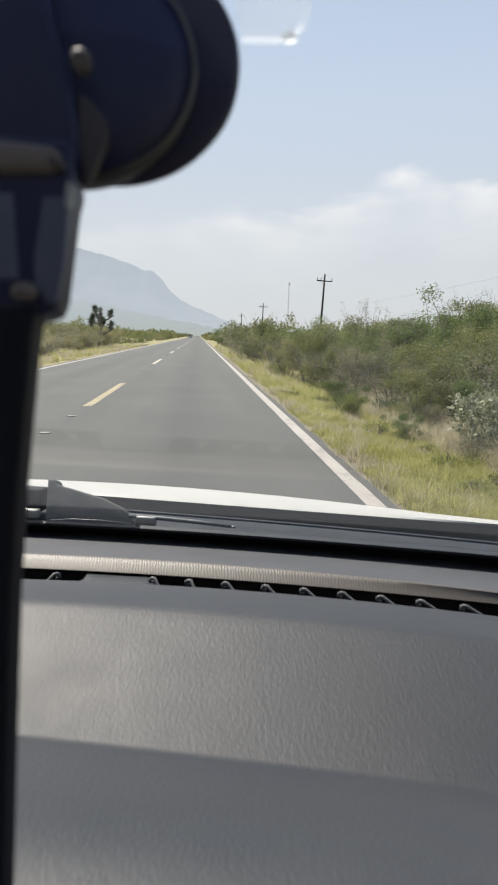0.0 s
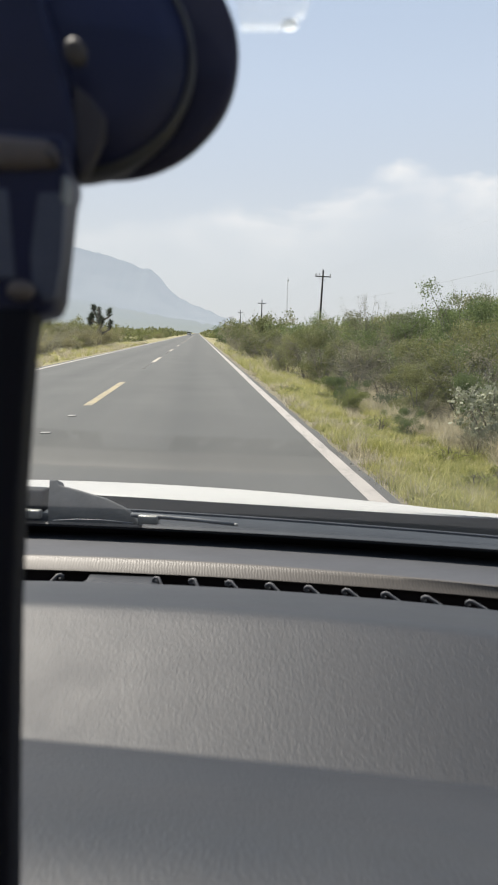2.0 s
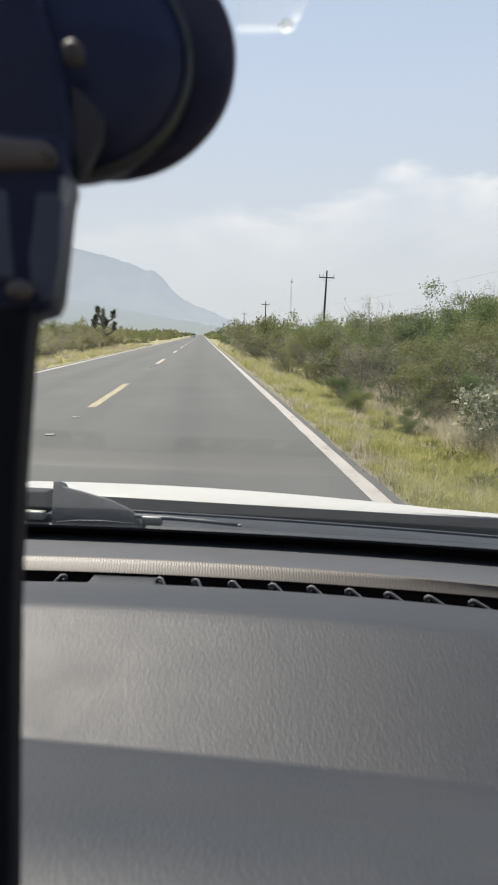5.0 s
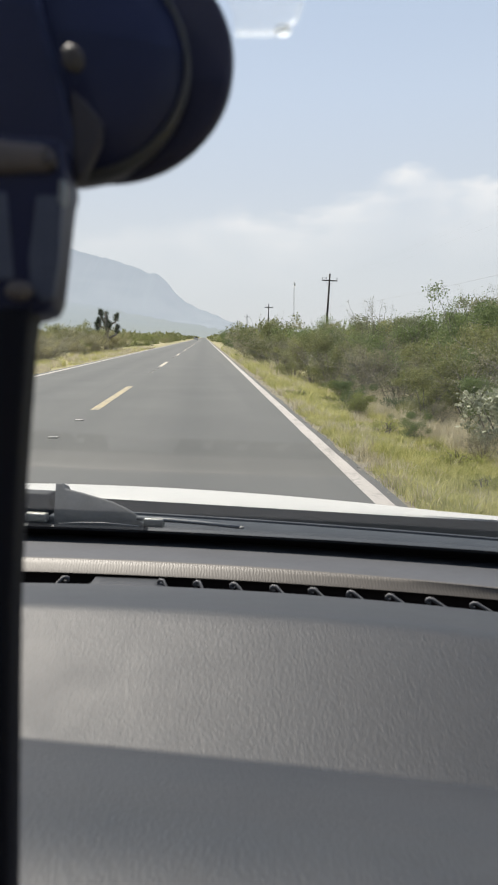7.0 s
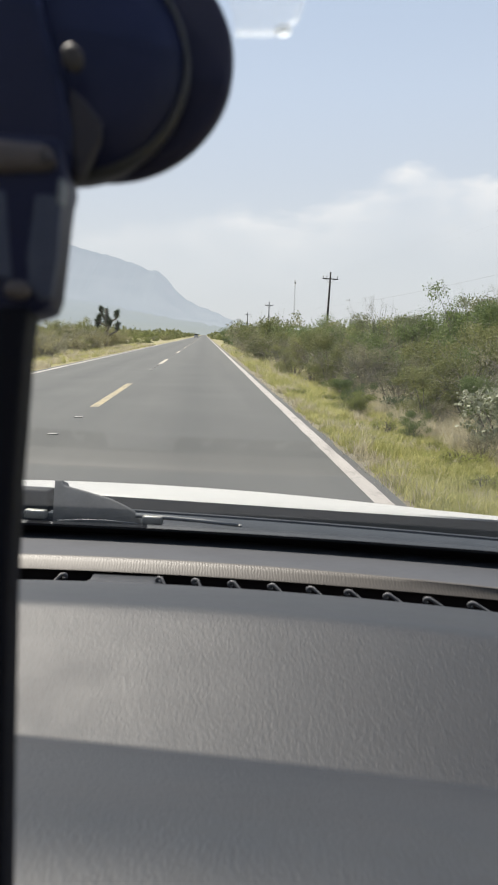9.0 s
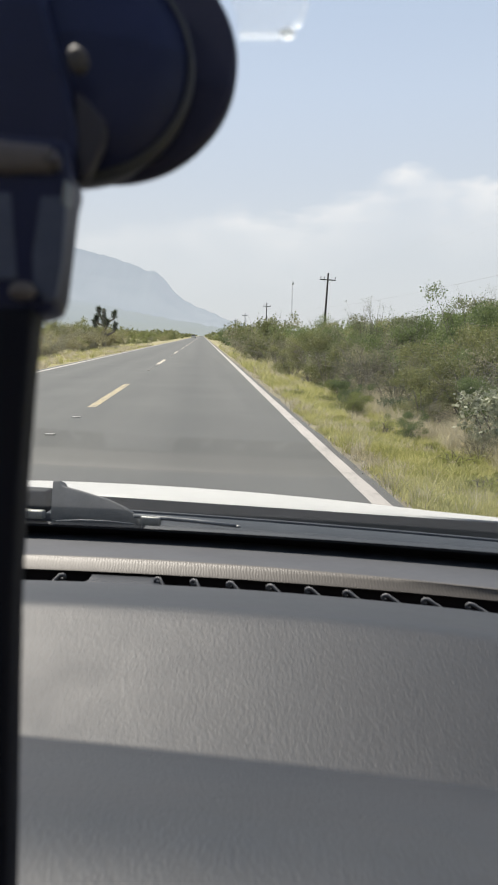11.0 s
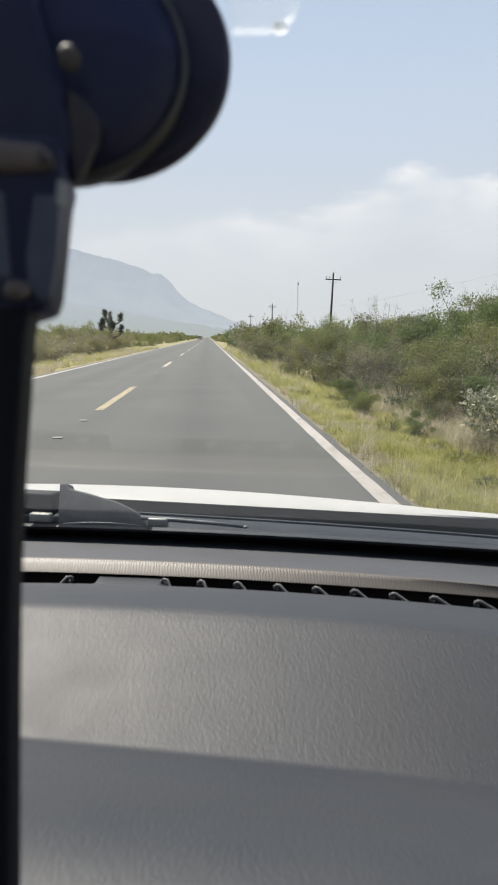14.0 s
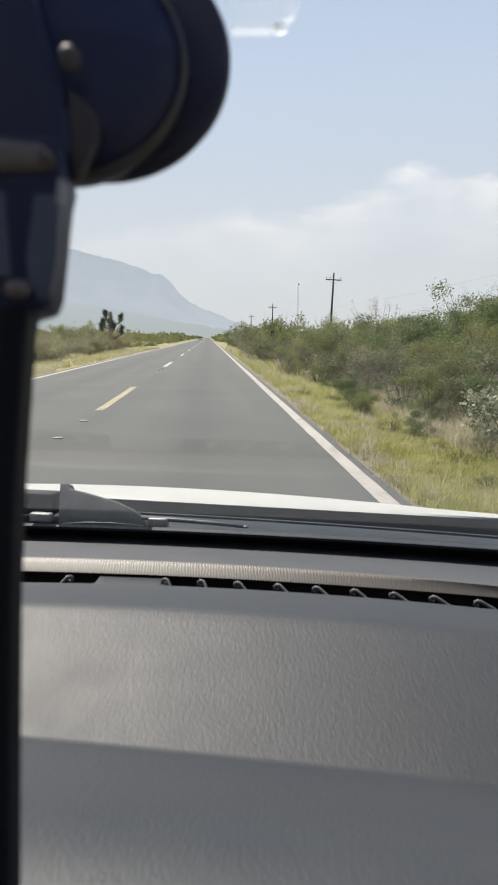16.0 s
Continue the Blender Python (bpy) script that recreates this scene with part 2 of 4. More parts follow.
def clear_material(name, milk):
    """Clear plastic that lets most light through and scatters the share milk of it."""
    m = bpy.data.materials.new(name)
    m.use_nodes = True
    t = m.node_tree
    t.nodes.clear()
    tr, sc, gl = t.nodes.new("ShaderNodeBsdfTransparent"), t.nodes.new("ShaderNodeBsdfTranslucent"), t.nodes.new("ShaderNodeBsdfGlossy")
    sc.inputs[0].default_value, gl.inputs["Roughness"].default_value = (0.85, 0.88, 0.9, 1), 0.15
    a, b, out = t.nodes.new("ShaderNodeMixShader"), t.nodes.new("ShaderNodeMixShader"), t.nodes.new("ShaderNodeOutputMaterial")
    a.inputs[0].default_value, b.inputs[0].default_value = milk, 0.04
    link(t, tr.outputs[0], a.inputs[1])
    link(t, sc.outputs[0], a.inputs[2])
    link(t, a.outputs[0], b.inputs[1])
    link(t, gl.outputs[0], b.inputs[2])
    link(t, b.outputs[0], out.inputs[0])
    return m


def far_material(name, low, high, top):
    """A hazy far slope: a blue-grey glow of its own stands in for light of the air between."""
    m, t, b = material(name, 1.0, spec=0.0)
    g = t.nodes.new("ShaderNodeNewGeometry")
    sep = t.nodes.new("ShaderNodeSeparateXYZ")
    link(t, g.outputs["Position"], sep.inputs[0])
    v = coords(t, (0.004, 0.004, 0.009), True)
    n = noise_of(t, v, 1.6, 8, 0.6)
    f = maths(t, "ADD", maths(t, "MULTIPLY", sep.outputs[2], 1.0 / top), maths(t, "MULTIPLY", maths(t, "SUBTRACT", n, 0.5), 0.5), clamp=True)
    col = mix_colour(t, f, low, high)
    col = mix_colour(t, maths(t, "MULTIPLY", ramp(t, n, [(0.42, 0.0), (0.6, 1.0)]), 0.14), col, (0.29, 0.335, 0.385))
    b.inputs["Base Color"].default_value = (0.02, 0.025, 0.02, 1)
    # haze is put into the emission colour, no air is modelled
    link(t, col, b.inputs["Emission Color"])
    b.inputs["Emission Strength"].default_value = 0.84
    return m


M_ASPHALT = asphalt_material()
M_WHITE = paint_material("road_paint_white", (0.405, 0.378, 0.35), 0.41)
M_YELLOW = paint_material("road_paint_ochre", (0.425, 0.355, 0.205), 0.46)
# for the far ochre dashes: haze is put into this paler colour
M_PALE = paint_material("road_paint_hazed", (0.46, 0.42, 0.34), 0.40)
M_STUD = two_tone("reflector_plastic", (0.22, 0.21, 0.19), (0.36, 0.345, 0.31), 60, 0.5)
M_GROUND = ground_material()
M_GRAVEL = two_tone("gravel", (0.22, 0.20, 0.17), (0.36, 0.33, 0.28), 5, 0.95, world=True)
M_GRASS = leaf_material("green_grass", (0.285, 0.300, 0.095), (0.69, 0.64, 0.315), 0.55, 0.5, 2.4)
M_STRAW = leaf_material("dry_straw", (0.41, 0.37, 0.26), (0.71, 0.65, 0.49), 0.6, 0.5)
M_LEAF_OLIVE = leaf_material("olive_leaves", (0.140, 0.156, 0.064), (0.312, 0.316, 0.140), 0.45, 0.36)
M_LEAF_DARK = leaf_material("dark_green_leaves", (0.094, 0.130, 0.054), (0.240, 0.290, 0.116), 0.45, 0.36)
M_LEAF_GREY = leaf_material("grey_green_leaves", (0.172, 0.170, 0.106), (0.345, 0.330, 0.220), 0.5, 0.40)
M_LEAF_BRIGHT = leaf_material("bright_leaves", (0.148, 0.180, 0.058), (0.330, 0.352, 0.136), 0.45, 0.42)
M_LEAF_TAN = leaf_material("drying_tan_leaves", (0.20, 0.188, 0.095), (0.40, 0.372, 0.205), 0.5, 0.45)
M_LEAF_WEED = leaf_material("fresh_green_leaves", (0.17, 0.185, 0.055), (0.40, 0.42, 0.15), 0.5, 0.5)
M_LEAF_PALE = leaf_material("broad_pale_leaves", (0.104, 0.131, 0.065), (0.400, 0.409, 0.296), 0.3, 0.3)
M_LEAF_DUSK = leaf_material("dusty_olive_leaves", (0.132, 0.142, 0.082), (0.288, 0.292, 0.172), 0.45, 0.35)
M_LEAF_YUCCA = leaf_material("yucca_leaves", (0.035, 0.05, 0.028), (0.09, 0.11, 0.06))
M_TWIG = two_tone("grey_twigs", (0.11, 0.098, 0.080), (0.25, 0.228, 0.195), 12, 0.9)
M_POLE = two_tone("weathered_pole_wood", (0.018, 0.017, 0.017), (0.04, 0.037, 0.034), 3, 0.9, stretch=(1, 1, 0.1))
M_METAL = two_tone("galvanised_steel", (0.30, 0.31, 0.32), (0.42, 0.43, 0.44), 9, 0.5, metal=0.6)
M_WIRE = two_tone("aluminium_cable", (0.25, 0.25, 0.26), (0.34, 0.34, 0.35), 5, 0.6)
M_BODY = two_tone("white_car_paint", (0.485, 0.482, 0.46), (0.53, 0.526, 0.505), 3, 0.45, spec=0.35)
M_DASH = dash_material()
M_ROLL = roll_material()
M_BLACK = two_tone("black_rubber", (0.006, 0.006, 0.007), (0.011, 0.011, 0.012), 18, 0.75, spec=0.2)
M_COWL = two_tone("weathered_cowl_plastic", (0.030, 0.036, 0.044), (0.050, 0.057, 0.067), 10, 0.5, spec=0.35, bump_scale=300, bump_h=0.0006)
M_WIPER = two_tone("faded_wiper_plastic", (0.034, 0.041, 0.047), (0.072, 0.080, 0.088), 26, 0.65, bump_scale=60, bump_h=0.0015, bump_s=0.5)
M_HINGE = two_tone("dull_grey_plastic", (0.026, 0.030, 0.034), (0.044, 0.049, 0.053), 14, 0.7, spec=0.2)
M_ARM = two_tone("pale_grey_plastic", (0.15, 0.16, 0.17), (0.22, 0.23, 0.24), 20, 0.45)
M_CHROME = two_tone("worn_bright_metal", (0.32, 0.32, 0.30), (0.46, 0.455, 0.42), 40, 0.4, metal=0.3)
M_FIN = two_tone("grey_vent_plastic", (0.062, 0.064, 0.070), (0.092, 0.094, 0.100), 40, 0.6)
# shade of the slot is put into the colour, near black even under sun
M_WELL = two_tone("slot_shade_lining", (0.010, 0.0075, 0.0070), (0.017, 0.0125, 0.0115), 14, 0.9, spec=0.15)
M_MOUNT = two_tone("navy_black_plastic", (0.0062, 0.0090, 0.038), (0.0100, 0.0135, 0.051), 20, 0.45, spec=0.3)
# unseen linings, made pale to throw light on the dash
M_HEADLINER = two_tone("grey_headliner", (0.62, 0.61, 0.58), (0.70, 0.69, 0.66), 20, 0.95)
M_LINING = two_tone("light_grey_door_lining", (0.36, 0.35, 0.33), (0.44, 0.43, 0.41), 15, 0.8)
M_TRIM = two_tone("charcoal_trim", (0.032, 0.035, 0.042), (0.046, 0.050, 0.059), 15, 0.7)
M_SEAL = two_tone("dusty_bonnet_seal", (0.0070, 0.0085, 0.0100), (0.0120, 0.0135, 0.0155), 12, 0.95, spec=0.04)
M_MOUNT_ARM = two_tone("matt_black_plastic", (0.0016, 0.0020, 0.0065), (0.0028, 0.0034, 0.010), 20, 0.6, spec=0.2)
M_MOUNT_RIM = two_tone("worn_dark_plastic", (0.0150, 0.0148, 0.033), (0.0225, 0.0215, 0.045), 25, 0.6, spec=0.2)
M_MOUNT_PALE = two_tone("pale_brown_grey_plastic", (0.092, 0.080, 0.081), (0.135, 0.119, 0.119), 60, 0.55, spec=0.3)
M_MOUNT_GLINT = two_tone("painted_glint_plastic", (0.18, 0.20, 0.23), (0.26, 0.28, 0.31), 60, 0.5, spec=0.3)
M_MOUNT_BUTTON = two_tone("brown_grey_button_plastic", (0.052, 0.047, 0.047), (0.078, 0.070, 0.069), 60, 0.6, spec=0.2)
M_MOUNT_RIB = two_tone("worn_brown_plastic", (0.026, 0.023, 0.030), (0.040, 0.036, 0.044), 40, 0.55, spec=0.3)
# light on the bracket sides is put into this paler navy
M_MOUNT_SIDE = two_tone("lit_navy_plastic", (0.052, 0.062, 0.100), (0.078, 0.090, 0.138), 30, 0.5, spec=0.3)
# paler than the cup: the highlight arc is put into this colour
M_MOUNT_RING = two_tone("ring_highlight_rubber", (0.022, 0.022, 0.025), (0.040, 0.039, 0.040), 50, 0.5, spec=0.4)
M_GLASS = glass_material()
M_CLEAR = clear_material("clear_soft_plastic", 0.10)
M_CLEAR_EDGE = clear_material("milky_plastic_edge", 0.20)
M_GLINT_BEAD = clear_material("white_translucent_plastic", 0.97)
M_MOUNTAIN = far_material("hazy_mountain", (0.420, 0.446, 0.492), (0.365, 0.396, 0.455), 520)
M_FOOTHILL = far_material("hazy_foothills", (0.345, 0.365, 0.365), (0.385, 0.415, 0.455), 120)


# ---- builders ----
def mesh_from(name, verts, faces, mats, smooth=False, index=None):
    me = bpy.data.meshes.new(name)
    me.from_pydata([tuple(map(float, v)) for v in verts], [], [tuple(f) for f in faces])
    for m in (mats if isinstance(mats, (list, tuple)) else [mats]):
        me.materials.append(m)
    if smooth:
        me.polygons.foreach_set("use_smooth", [True] * len(me.polygons))
    if index is not None:
        me.polygons.foreach_set("material_index", index)
    me.update()
    return me


def part(name, bm, mat, parent, label=""):
    """Links a bmesh or mesh as one object under a thing or a part."""
    if isinstance(bm, bpy.types.Mesh):
        me = bm
    else:
        me = bpy.data.meshes.new(name)
        bm.to_mesh(me)
        bm.free()
        me.materials.append(mat)
    ob = new(name, me)
    ob.parent = parent
    if label:
        tagged(ob, label)
    return ob


def smooth_all(bm):
    for f in bm.faces:
        f.smooth = True
    return bm


def bevelled(bm, width, segments=2, angle=35):
    edges = [e for e in bm.edges if len(e.link_faces) == 2 and e.calc_face_angle(0) > radians(angle)]
    bmesh.ops.bevel(bm, geom=edges, offset=width, segments=segments, affect="EDGES", profile=0.6)
    return smooth_all(bm)


def box(sx, sy, sz, m=Matrix.Identity(4), bev=0.0):
    bm = bmesh.new()
    bmesh.ops.create_cube(bm, size=1, matrix=m @ Matrix.Diagonal((sx, sy, sz, 1)))
    return bevelled(bm, bev) if bev else bm


def lathe(profile, n=48, m=Matrix.Identity(4)):
    """Turns (radius, height) points about the local z axis."""
    bm = bmesh.new()
    rings = []
    for r, h in profile:
        if r < 1e-6:
            rings.append([bm.verts.new(m @ Vector((0, 0, h)))])
        else:
            rings.append([bm.verts.new(m @ Vector((r * math.cos(2 * math.pi * i / n), r * math.sin(2 * math.pi * i / n), h))) for i in range(n)])
    for a, b in zip(rings, rings[1:]):
        for i in range(n):
            j = (i + 1) % n
            if len(a) == 1 and len(b) > 1:
                bm.faces.new((a[0], b[i], b[j]))
            elif len(b) == 1 and len(a) > 1:
                bm.faces.new((a[i], b[0], a[j]))
            elif len(a) > 1:
                bm.faces.new((a[i], b[i], b[j], a[j]))
    bmesh.ops.recalc_face_normals(bm, faces=bm.faces)
    return smooth_all(bm)


def tube(points, radii, n=8, bm=None):
    """A tapered round bar through points."""
    bm = bm or bmesh.new()
    pts = [Vector(p) for p in points]
    rings = []
    for i, p in enumerate(pts):
        d = (pts[min(i + 1, len(pts) - 1)] - pts[max(i - 1, 0)]).normalized()
        a = d.orthogonal().normalized()
        b = d.cross(a)
        rings.append([bm.verts.new(p + radii[i] * (math.cos(2 * math.pi * k / n) * a + math.sin(2 * math.pi * k / n) * b)) for k in range(n)])
    for u, w in zip(rings, rings[1:]):
        best = min(range(n), key=lambda s: sum((u[k].co - w[(k + s) % n].co).length for k in range(n)))
        for k in range(n):
            f = bm.faces.new((u[k], u[(k + 1) % n], w[(k + 1 + best) % n], w[(k + best) % n]))
            f.smooth = True
    bm.faces.new(rings[0][::-1])
    bm.faces.new(rings[-1])
    return bm


CAR_MID = -0.42                                  # the car's middle line


def bowed(c, x):
    """Distance ahead of a car line c = (at x 0, slope, bow), the same on both sides of the middle line."""
    x = CAR_MID + math.sqrt((x - CAR_MID) ** 2 + 0.0064)
    return c[0] + c[1] * x + c[2] * x * x


def sweep(profile, x0, x1, n, smooth=True, thick=0.0):
    """A sheet across the car: each profile point is (height, line)."""
    bm = bmesh.new()
    rows = []
    for i in range(n + 1):
        x = x0 + (x1 - x0) * i / n
        rows.append([bm.verts.new((x, bowed(c, x), z)) for z, c in profile])
    for a, b in zip(rows, rows[1:]):
        for k in range(len(profile) - 1):
            bm.faces.new((a[k], b[k], b[k + 1], a[k + 1]))
    bmesh.ops.recalc_face_normals(bm, faces=bm.faces)
    if thick:
        bmesh.ops.solidify(bm, geom=bm.faces[:], thickness=thick)
    if smooth:
        smooth_all(bm)
        for e in bm.edges:
            if len(e.link_faces) == 2 and e.calc_face_angle() > 0.7:
                e.smooth = False
    return bm


# ---- ground and road ----
ROAD_L, ROAD_R = -5.62, 1.60
LINE_R, LINE_C, LINE_L = 1.43, -1.90, -5.36


def land(x, y):
    """Height of the ground: level by the road, a shallow ditch, then rising gently on both sides."""
    d = x - ROAD_R if x > 0 else ROAD_L - x
    h = -0.035
    if d > 0:
        h += 0.033 * max(0.0, 1 - d / 0.5) - 0.16 * max(0.0, min(d - 0.25, 1.5)) / 1.5 * (1 if x > 0 else 0.6)
        h += max(0.0, min(d - 2.5, 40)) * 0.012
        h += 0.10 * noise.noise(Vector((x * 0.25, y * 0.25, 0))) * min(d, 3) / 3
    else:
        h -= 0.05 * min(1.0, -d / 0.25)
    return h


def build_ground():
    xs = sorted(set([-2600, -1400, -700, -350, -180, -100, -60, -40, -30] + [-24 + i * 1.5 for i in range(12)] + [ROAD_L, ROAD_L + 0.3, -2, ROAD_R - 0.3, ROAD_R] +
                    [1.8, 1.95, 2.15] + [2.4 + i * 0.4 for i in range(16)] + [9 + i * 1.5 for i in range(12)] + [30, 40, 60, 100, 180, 350, 700, 1400, 2600]))
    ys = [-400, -150, -60, -30] + [-15 + i * 1.5 for i in range(50)] + [62 + i * 6 for i in range(25)] + [230, 300, 400, 600, 900, 1400, 2200, 3600]
    verts = [(x, y, land(x, y)) for y in ys for x in xs]
    w = len(xs)
    faces = [(j * w + i, j * w + i + 1, (j + 1) * w + i + 1, (j + 1) * w + i) for j in range(len(ys) - 1) for i in range(w - 1)]
    g = new("ground", mesh_from("ground", verts, faces, M_GROUND, True))
    tagged(g, "dry roadside soil with patchy yellow-green turf", "ground", kind="structure")
    # road slab with ragged edges
    verts, faces = [], []
    ys = [-60 + i * 0.5 for i in range(300)] + [90 + i * 10 for i in range(60)] + [700, 900, 1200, 1700]
    for y in ys:
        jr = 0.05 * noise.noise(Vector((7, y * 0.9, 0))) + 0.03 * noise.noise(Vector((3, y * 3.1, 0)))
        jl = 0.05 * noise.noise(Vector((17, y * 0.9, 0)))
        verts += [(ROAD_L + jl, y, -0.12), (ROAD_L + jl, y, 0), (LINE_C, y, 0.03), (ROAD_R + jr, y, 0), (ROAD_R + jr, y, -0.12)]
    for j in range(len(ys) - 1):
        faces += [(j * 5 + k, j * 5 + k + 1, j * 5 + k + 6, j * 5 + k + 5) for k in range(4)]
    r = new("road", mesh_from("road", verts, faces, M_ASPHALT))
    tagged(r, "two-lane road of worn grey asphalt", "road", kind="structure")

    def height(x):
        s = (x - LINE_C) / (ROAD_R - LINE_C) if x > LINE_C else (LINE_C - x) / (LINE_C - ROAD_L)
        return 0.03 * (1 - s)

    def stripe(name, x, y0, y1, wid, mat, parent, step, label="", seed=0):
        verts, faces = [], []
        n = max(2, int((y1 - y0) / step))
        for i in range(n + 1):
            y = y0 + (y1 - y0) * i / n
            a = 0.008 * noise.noise(Vector((seed, y * 2.3, 1)))
            b = 0.008 * noise.noise(Vector((seed + 5, y * 2.3, 1)))
            z = 0.0045
            verts += [(x - wid / 2 + a, y, height(x - wid / 2) + z), (x + wid / 2 + b, y, height(x + wid / 2) + z)]
        faces = [(2 * i, 2 * i + 1, 2 * i + 3, 2 * i + 2) for i in range(n)]
        return part(name, mesh_from(name, verts, faces, mat), None, parent, label)

    stripe("edge_line", LINE_R, -40, 900, 0.15, M_WHITE, r, 0.6, "worn white edge line", 1)
    stripe("edge_line", LINE_L, -40, 900, 0.17, M_WHITE, r, 0.6, "worn white edge line", 2)
    for k in range(-3, 24):
        y1 = 18.6 + 18.6 * k
        near = y1 < 30
        stripe("centre_dash", LINE_C, y1 - 6.0, y1, 0.15, M_YELLOW if near else M_PALE, r, 0.3, "worn ochre-yellow centre dash" if near else "far ochre centre dash, paled for haze", 11 + k)
        for dy in (-7.6, -9.5, -11.4):
            part("road_stud", box(0.12, 0.10, 0.015, Matrix.Translation((LINE_C + 0.01, y1 + dy, 0.0365)), 0.006), M_STUD, r)
    # gravel along the right edge, too small to count
    rng = np.random.default_rng(5)
    verts, faces = [], []
    for i in range(5200):
        y = 2 + 38 * rng.random() ** 1.7
        x = max(LINE_R + 0.10 + 0.05 * rng.random(), ROAD_R + rng.normal(0.12, 0.13))
        s = 0.004 + 0.013 * rng.random() ** 3
        c = np.array((x, y, land(x, y) + 0.012 if x > ROAD_R + 0.05 else 0.004))
        o = rng.normal(0, 1, (4, 3))
        o = s * o / np.linalg.norm(o, axis=1)[:, None] * (1, 1, 0.7)
        k = len(verts)
        verts += list(c + o)
        faces += [(k, k + 1, k + 2), (k, k + 2, k + 3), (k, k + 3, k + 1), (k + 1, k + 3, k + 2)]
    g = new("gravel", mesh_from("gravel", verts, faces, M_GRAVEL))
    tagged(g, "pale loose gravel scattered along the asphalt edge", "gravel", kind="stuff")


build_ground()


# ---- plants ----
def leaf_cards(rng, centres, size, spread, flat=0.0):
    """Small folded leaves at random turns round the given centres."""
    n = len(centres)
    c = centres + rng.normal(0, spread, (n, 3))
    a = rng.normal(0, 1, (n, 3))
    a[:, 2] = a[:, 2] * (1 - flat) + 0.25
    a /= np.linalg.norm(a, axis=1)[:, None]
    b = np.cross(a, rng.normal(0, 1, (n, 3)))
    b /= np.linalg.norm(b, axis=1)[:, None] + 1e-9
    s = size * (0.55 + 0.9 * rng.random((n, 1)))
    v = np.stack([c, c + a * s * 0.55 + b * s * 0.36, c + a * s, c + a * s * 0.55 - b * s * 0.36], 1).reshape(-1, 3)
    f = [(4 * i, 4 * i + 1, 4 * i + 2, 4 * i + 3) for i in range(n)]
    return v, f


def shrub(name, seed, high, wide, leaves, size, mat, label, category="shrub", bare=0.35, sprigs=6, lean=0.0, near=True, clumps=30, loose=0.3, twigs=6):
    """Many stems from one base, twigs off them, and leaves in uneven clumps along the twigs."""
    rng = np.random.default_rng(seed)
    root = new(name)
    bm = bmesh.new()
    tips = []
    for i in range(9):
        az = 2 * math.pi * (i + rng.random() * 0.8) / 9
        out = wide * (0.18 + 0.30 * rng.random())
        top = high * (0.55 + 0.38 * rng.random())
        p0 = np.array((0.06 * math.cos(az), 0.06 * math.sin(az), -0.15))
        p3 = np.array((out * math.cos(az) + lean * top, out * math.sin(az), top))
        mid = p0 * 0.5 + p3 * 0.5 + rng.normal(0, 0.07, 3) + (0, 0, 0.06 * high)
        pts = [p0, p0 * 0.7 + mid * 0.3, mid, mid * 0.45 + p3 * 0.55, p3]
        r = 0.010 + 0.010 * high * 0.5 * rng.random()
        tube(pts, [r * 1.5, r * 1.2, r, r * 0.6, r * 0.25], 5 if near else 3, bm)
        for j in range(twigs if near else 4):
            k = rng.integers(1, 5)
            s = pts[k - 1] + (pts[k] - pts[k - 1]) * rng.random()
            e = s + np.array((math.cos(az) * 0.5 + rng.normal(0, 0.6), math.sin(az) * 0.5 + rng.normal(0, 0.6), 0.35 + rng.normal(0, 0.35))) * wide * 0.24
            e[2] = max(e[2], 0.06 * high)
            tube([s, (s + e) / 2 + rng.normal(0, 0.02, 3), e], [r * 0.5, r * 0.4, r * 0.15], 3, bm)
            tips += [(s * (1 - u) + e * u, 1.0) for u in (0.35, 0.6, 0.85, 1.0)]
        tips += [(pts[3] * (1 - u) + p3 * u, 1.2) for u in (0.2, 0.6, 1.0)]
    for i in range(sprigs):
        az, rr = rng.random() * 6.28, wide * 0.36 * rng.random()
        s = np.array((rr * math.cos(az) + lean * high, rr * math.sin(az), high * 0.72))
        e = s + np.array((rng.normal(0, 0.16), rng.normal(0, 0.16), 0.30 + 0.16 * rng.random())) * high
        tube([s, (s + e) / 2 + rng.normal(0, 0.02 * high, 3), e], [0.007, 0.005, 0.002], 3, bm)
        tips += [(s * (1 - u) + e * u, 0.45) for u in np.linspace(0.1, 1, 9)]
    smooth_all(bm)
    part("stems", bm, M_TWIG, root, "thin grey-brown stems")
    pts, wt = np.array([t[0] for t in tips]), np.array([t[1] for t in tips])
    # some clumps low inside, so that the plant reads solid near the ground
    low = pts[rng.integers(0, len(pts), len(pts) // 3)] * (0.85, 0.85, 0.42)
    pts, wt = np.vstack([pts, low]), np.append(wt, np.full(len(low), 0.9))
    keep = rng.random(len(pts)) > bare
    pts, wt = pts[keep], wt[keep]
    sprig = wt < 0.5
    # loose leaves along the twigs
    n = int(leaves * loose)
    pick = rng.choice(len(pts), n, p=wt / wt.sum())
    centre, reach = pts[pick], np.where(sprig[pick], 0.016, 0.05)[:, None] * wide ** 0.5 * high ** 0.4
    scale = np.where(sprig[pick], 0.62, 1.0)[:, None]
    # the rest in rounded tufts of uneven size at the ends of the twigs
    solid = pts[~sprig]
    chance = np.maximum(solid[:, 2], 0) + 0.3 * high
    hub = solid[rng.choice(len(solid), clumps, p=chance / chance.sum())]
    rad = wide * (0.075 + 0.105 * rng.random(clumps) ** 1.4)
    which = rng.choice(clumps, leaves - n, p=rad ** 2 / (rad ** 2).sum())
    d = rng.normal(0, 1, (leaves - n, 3))
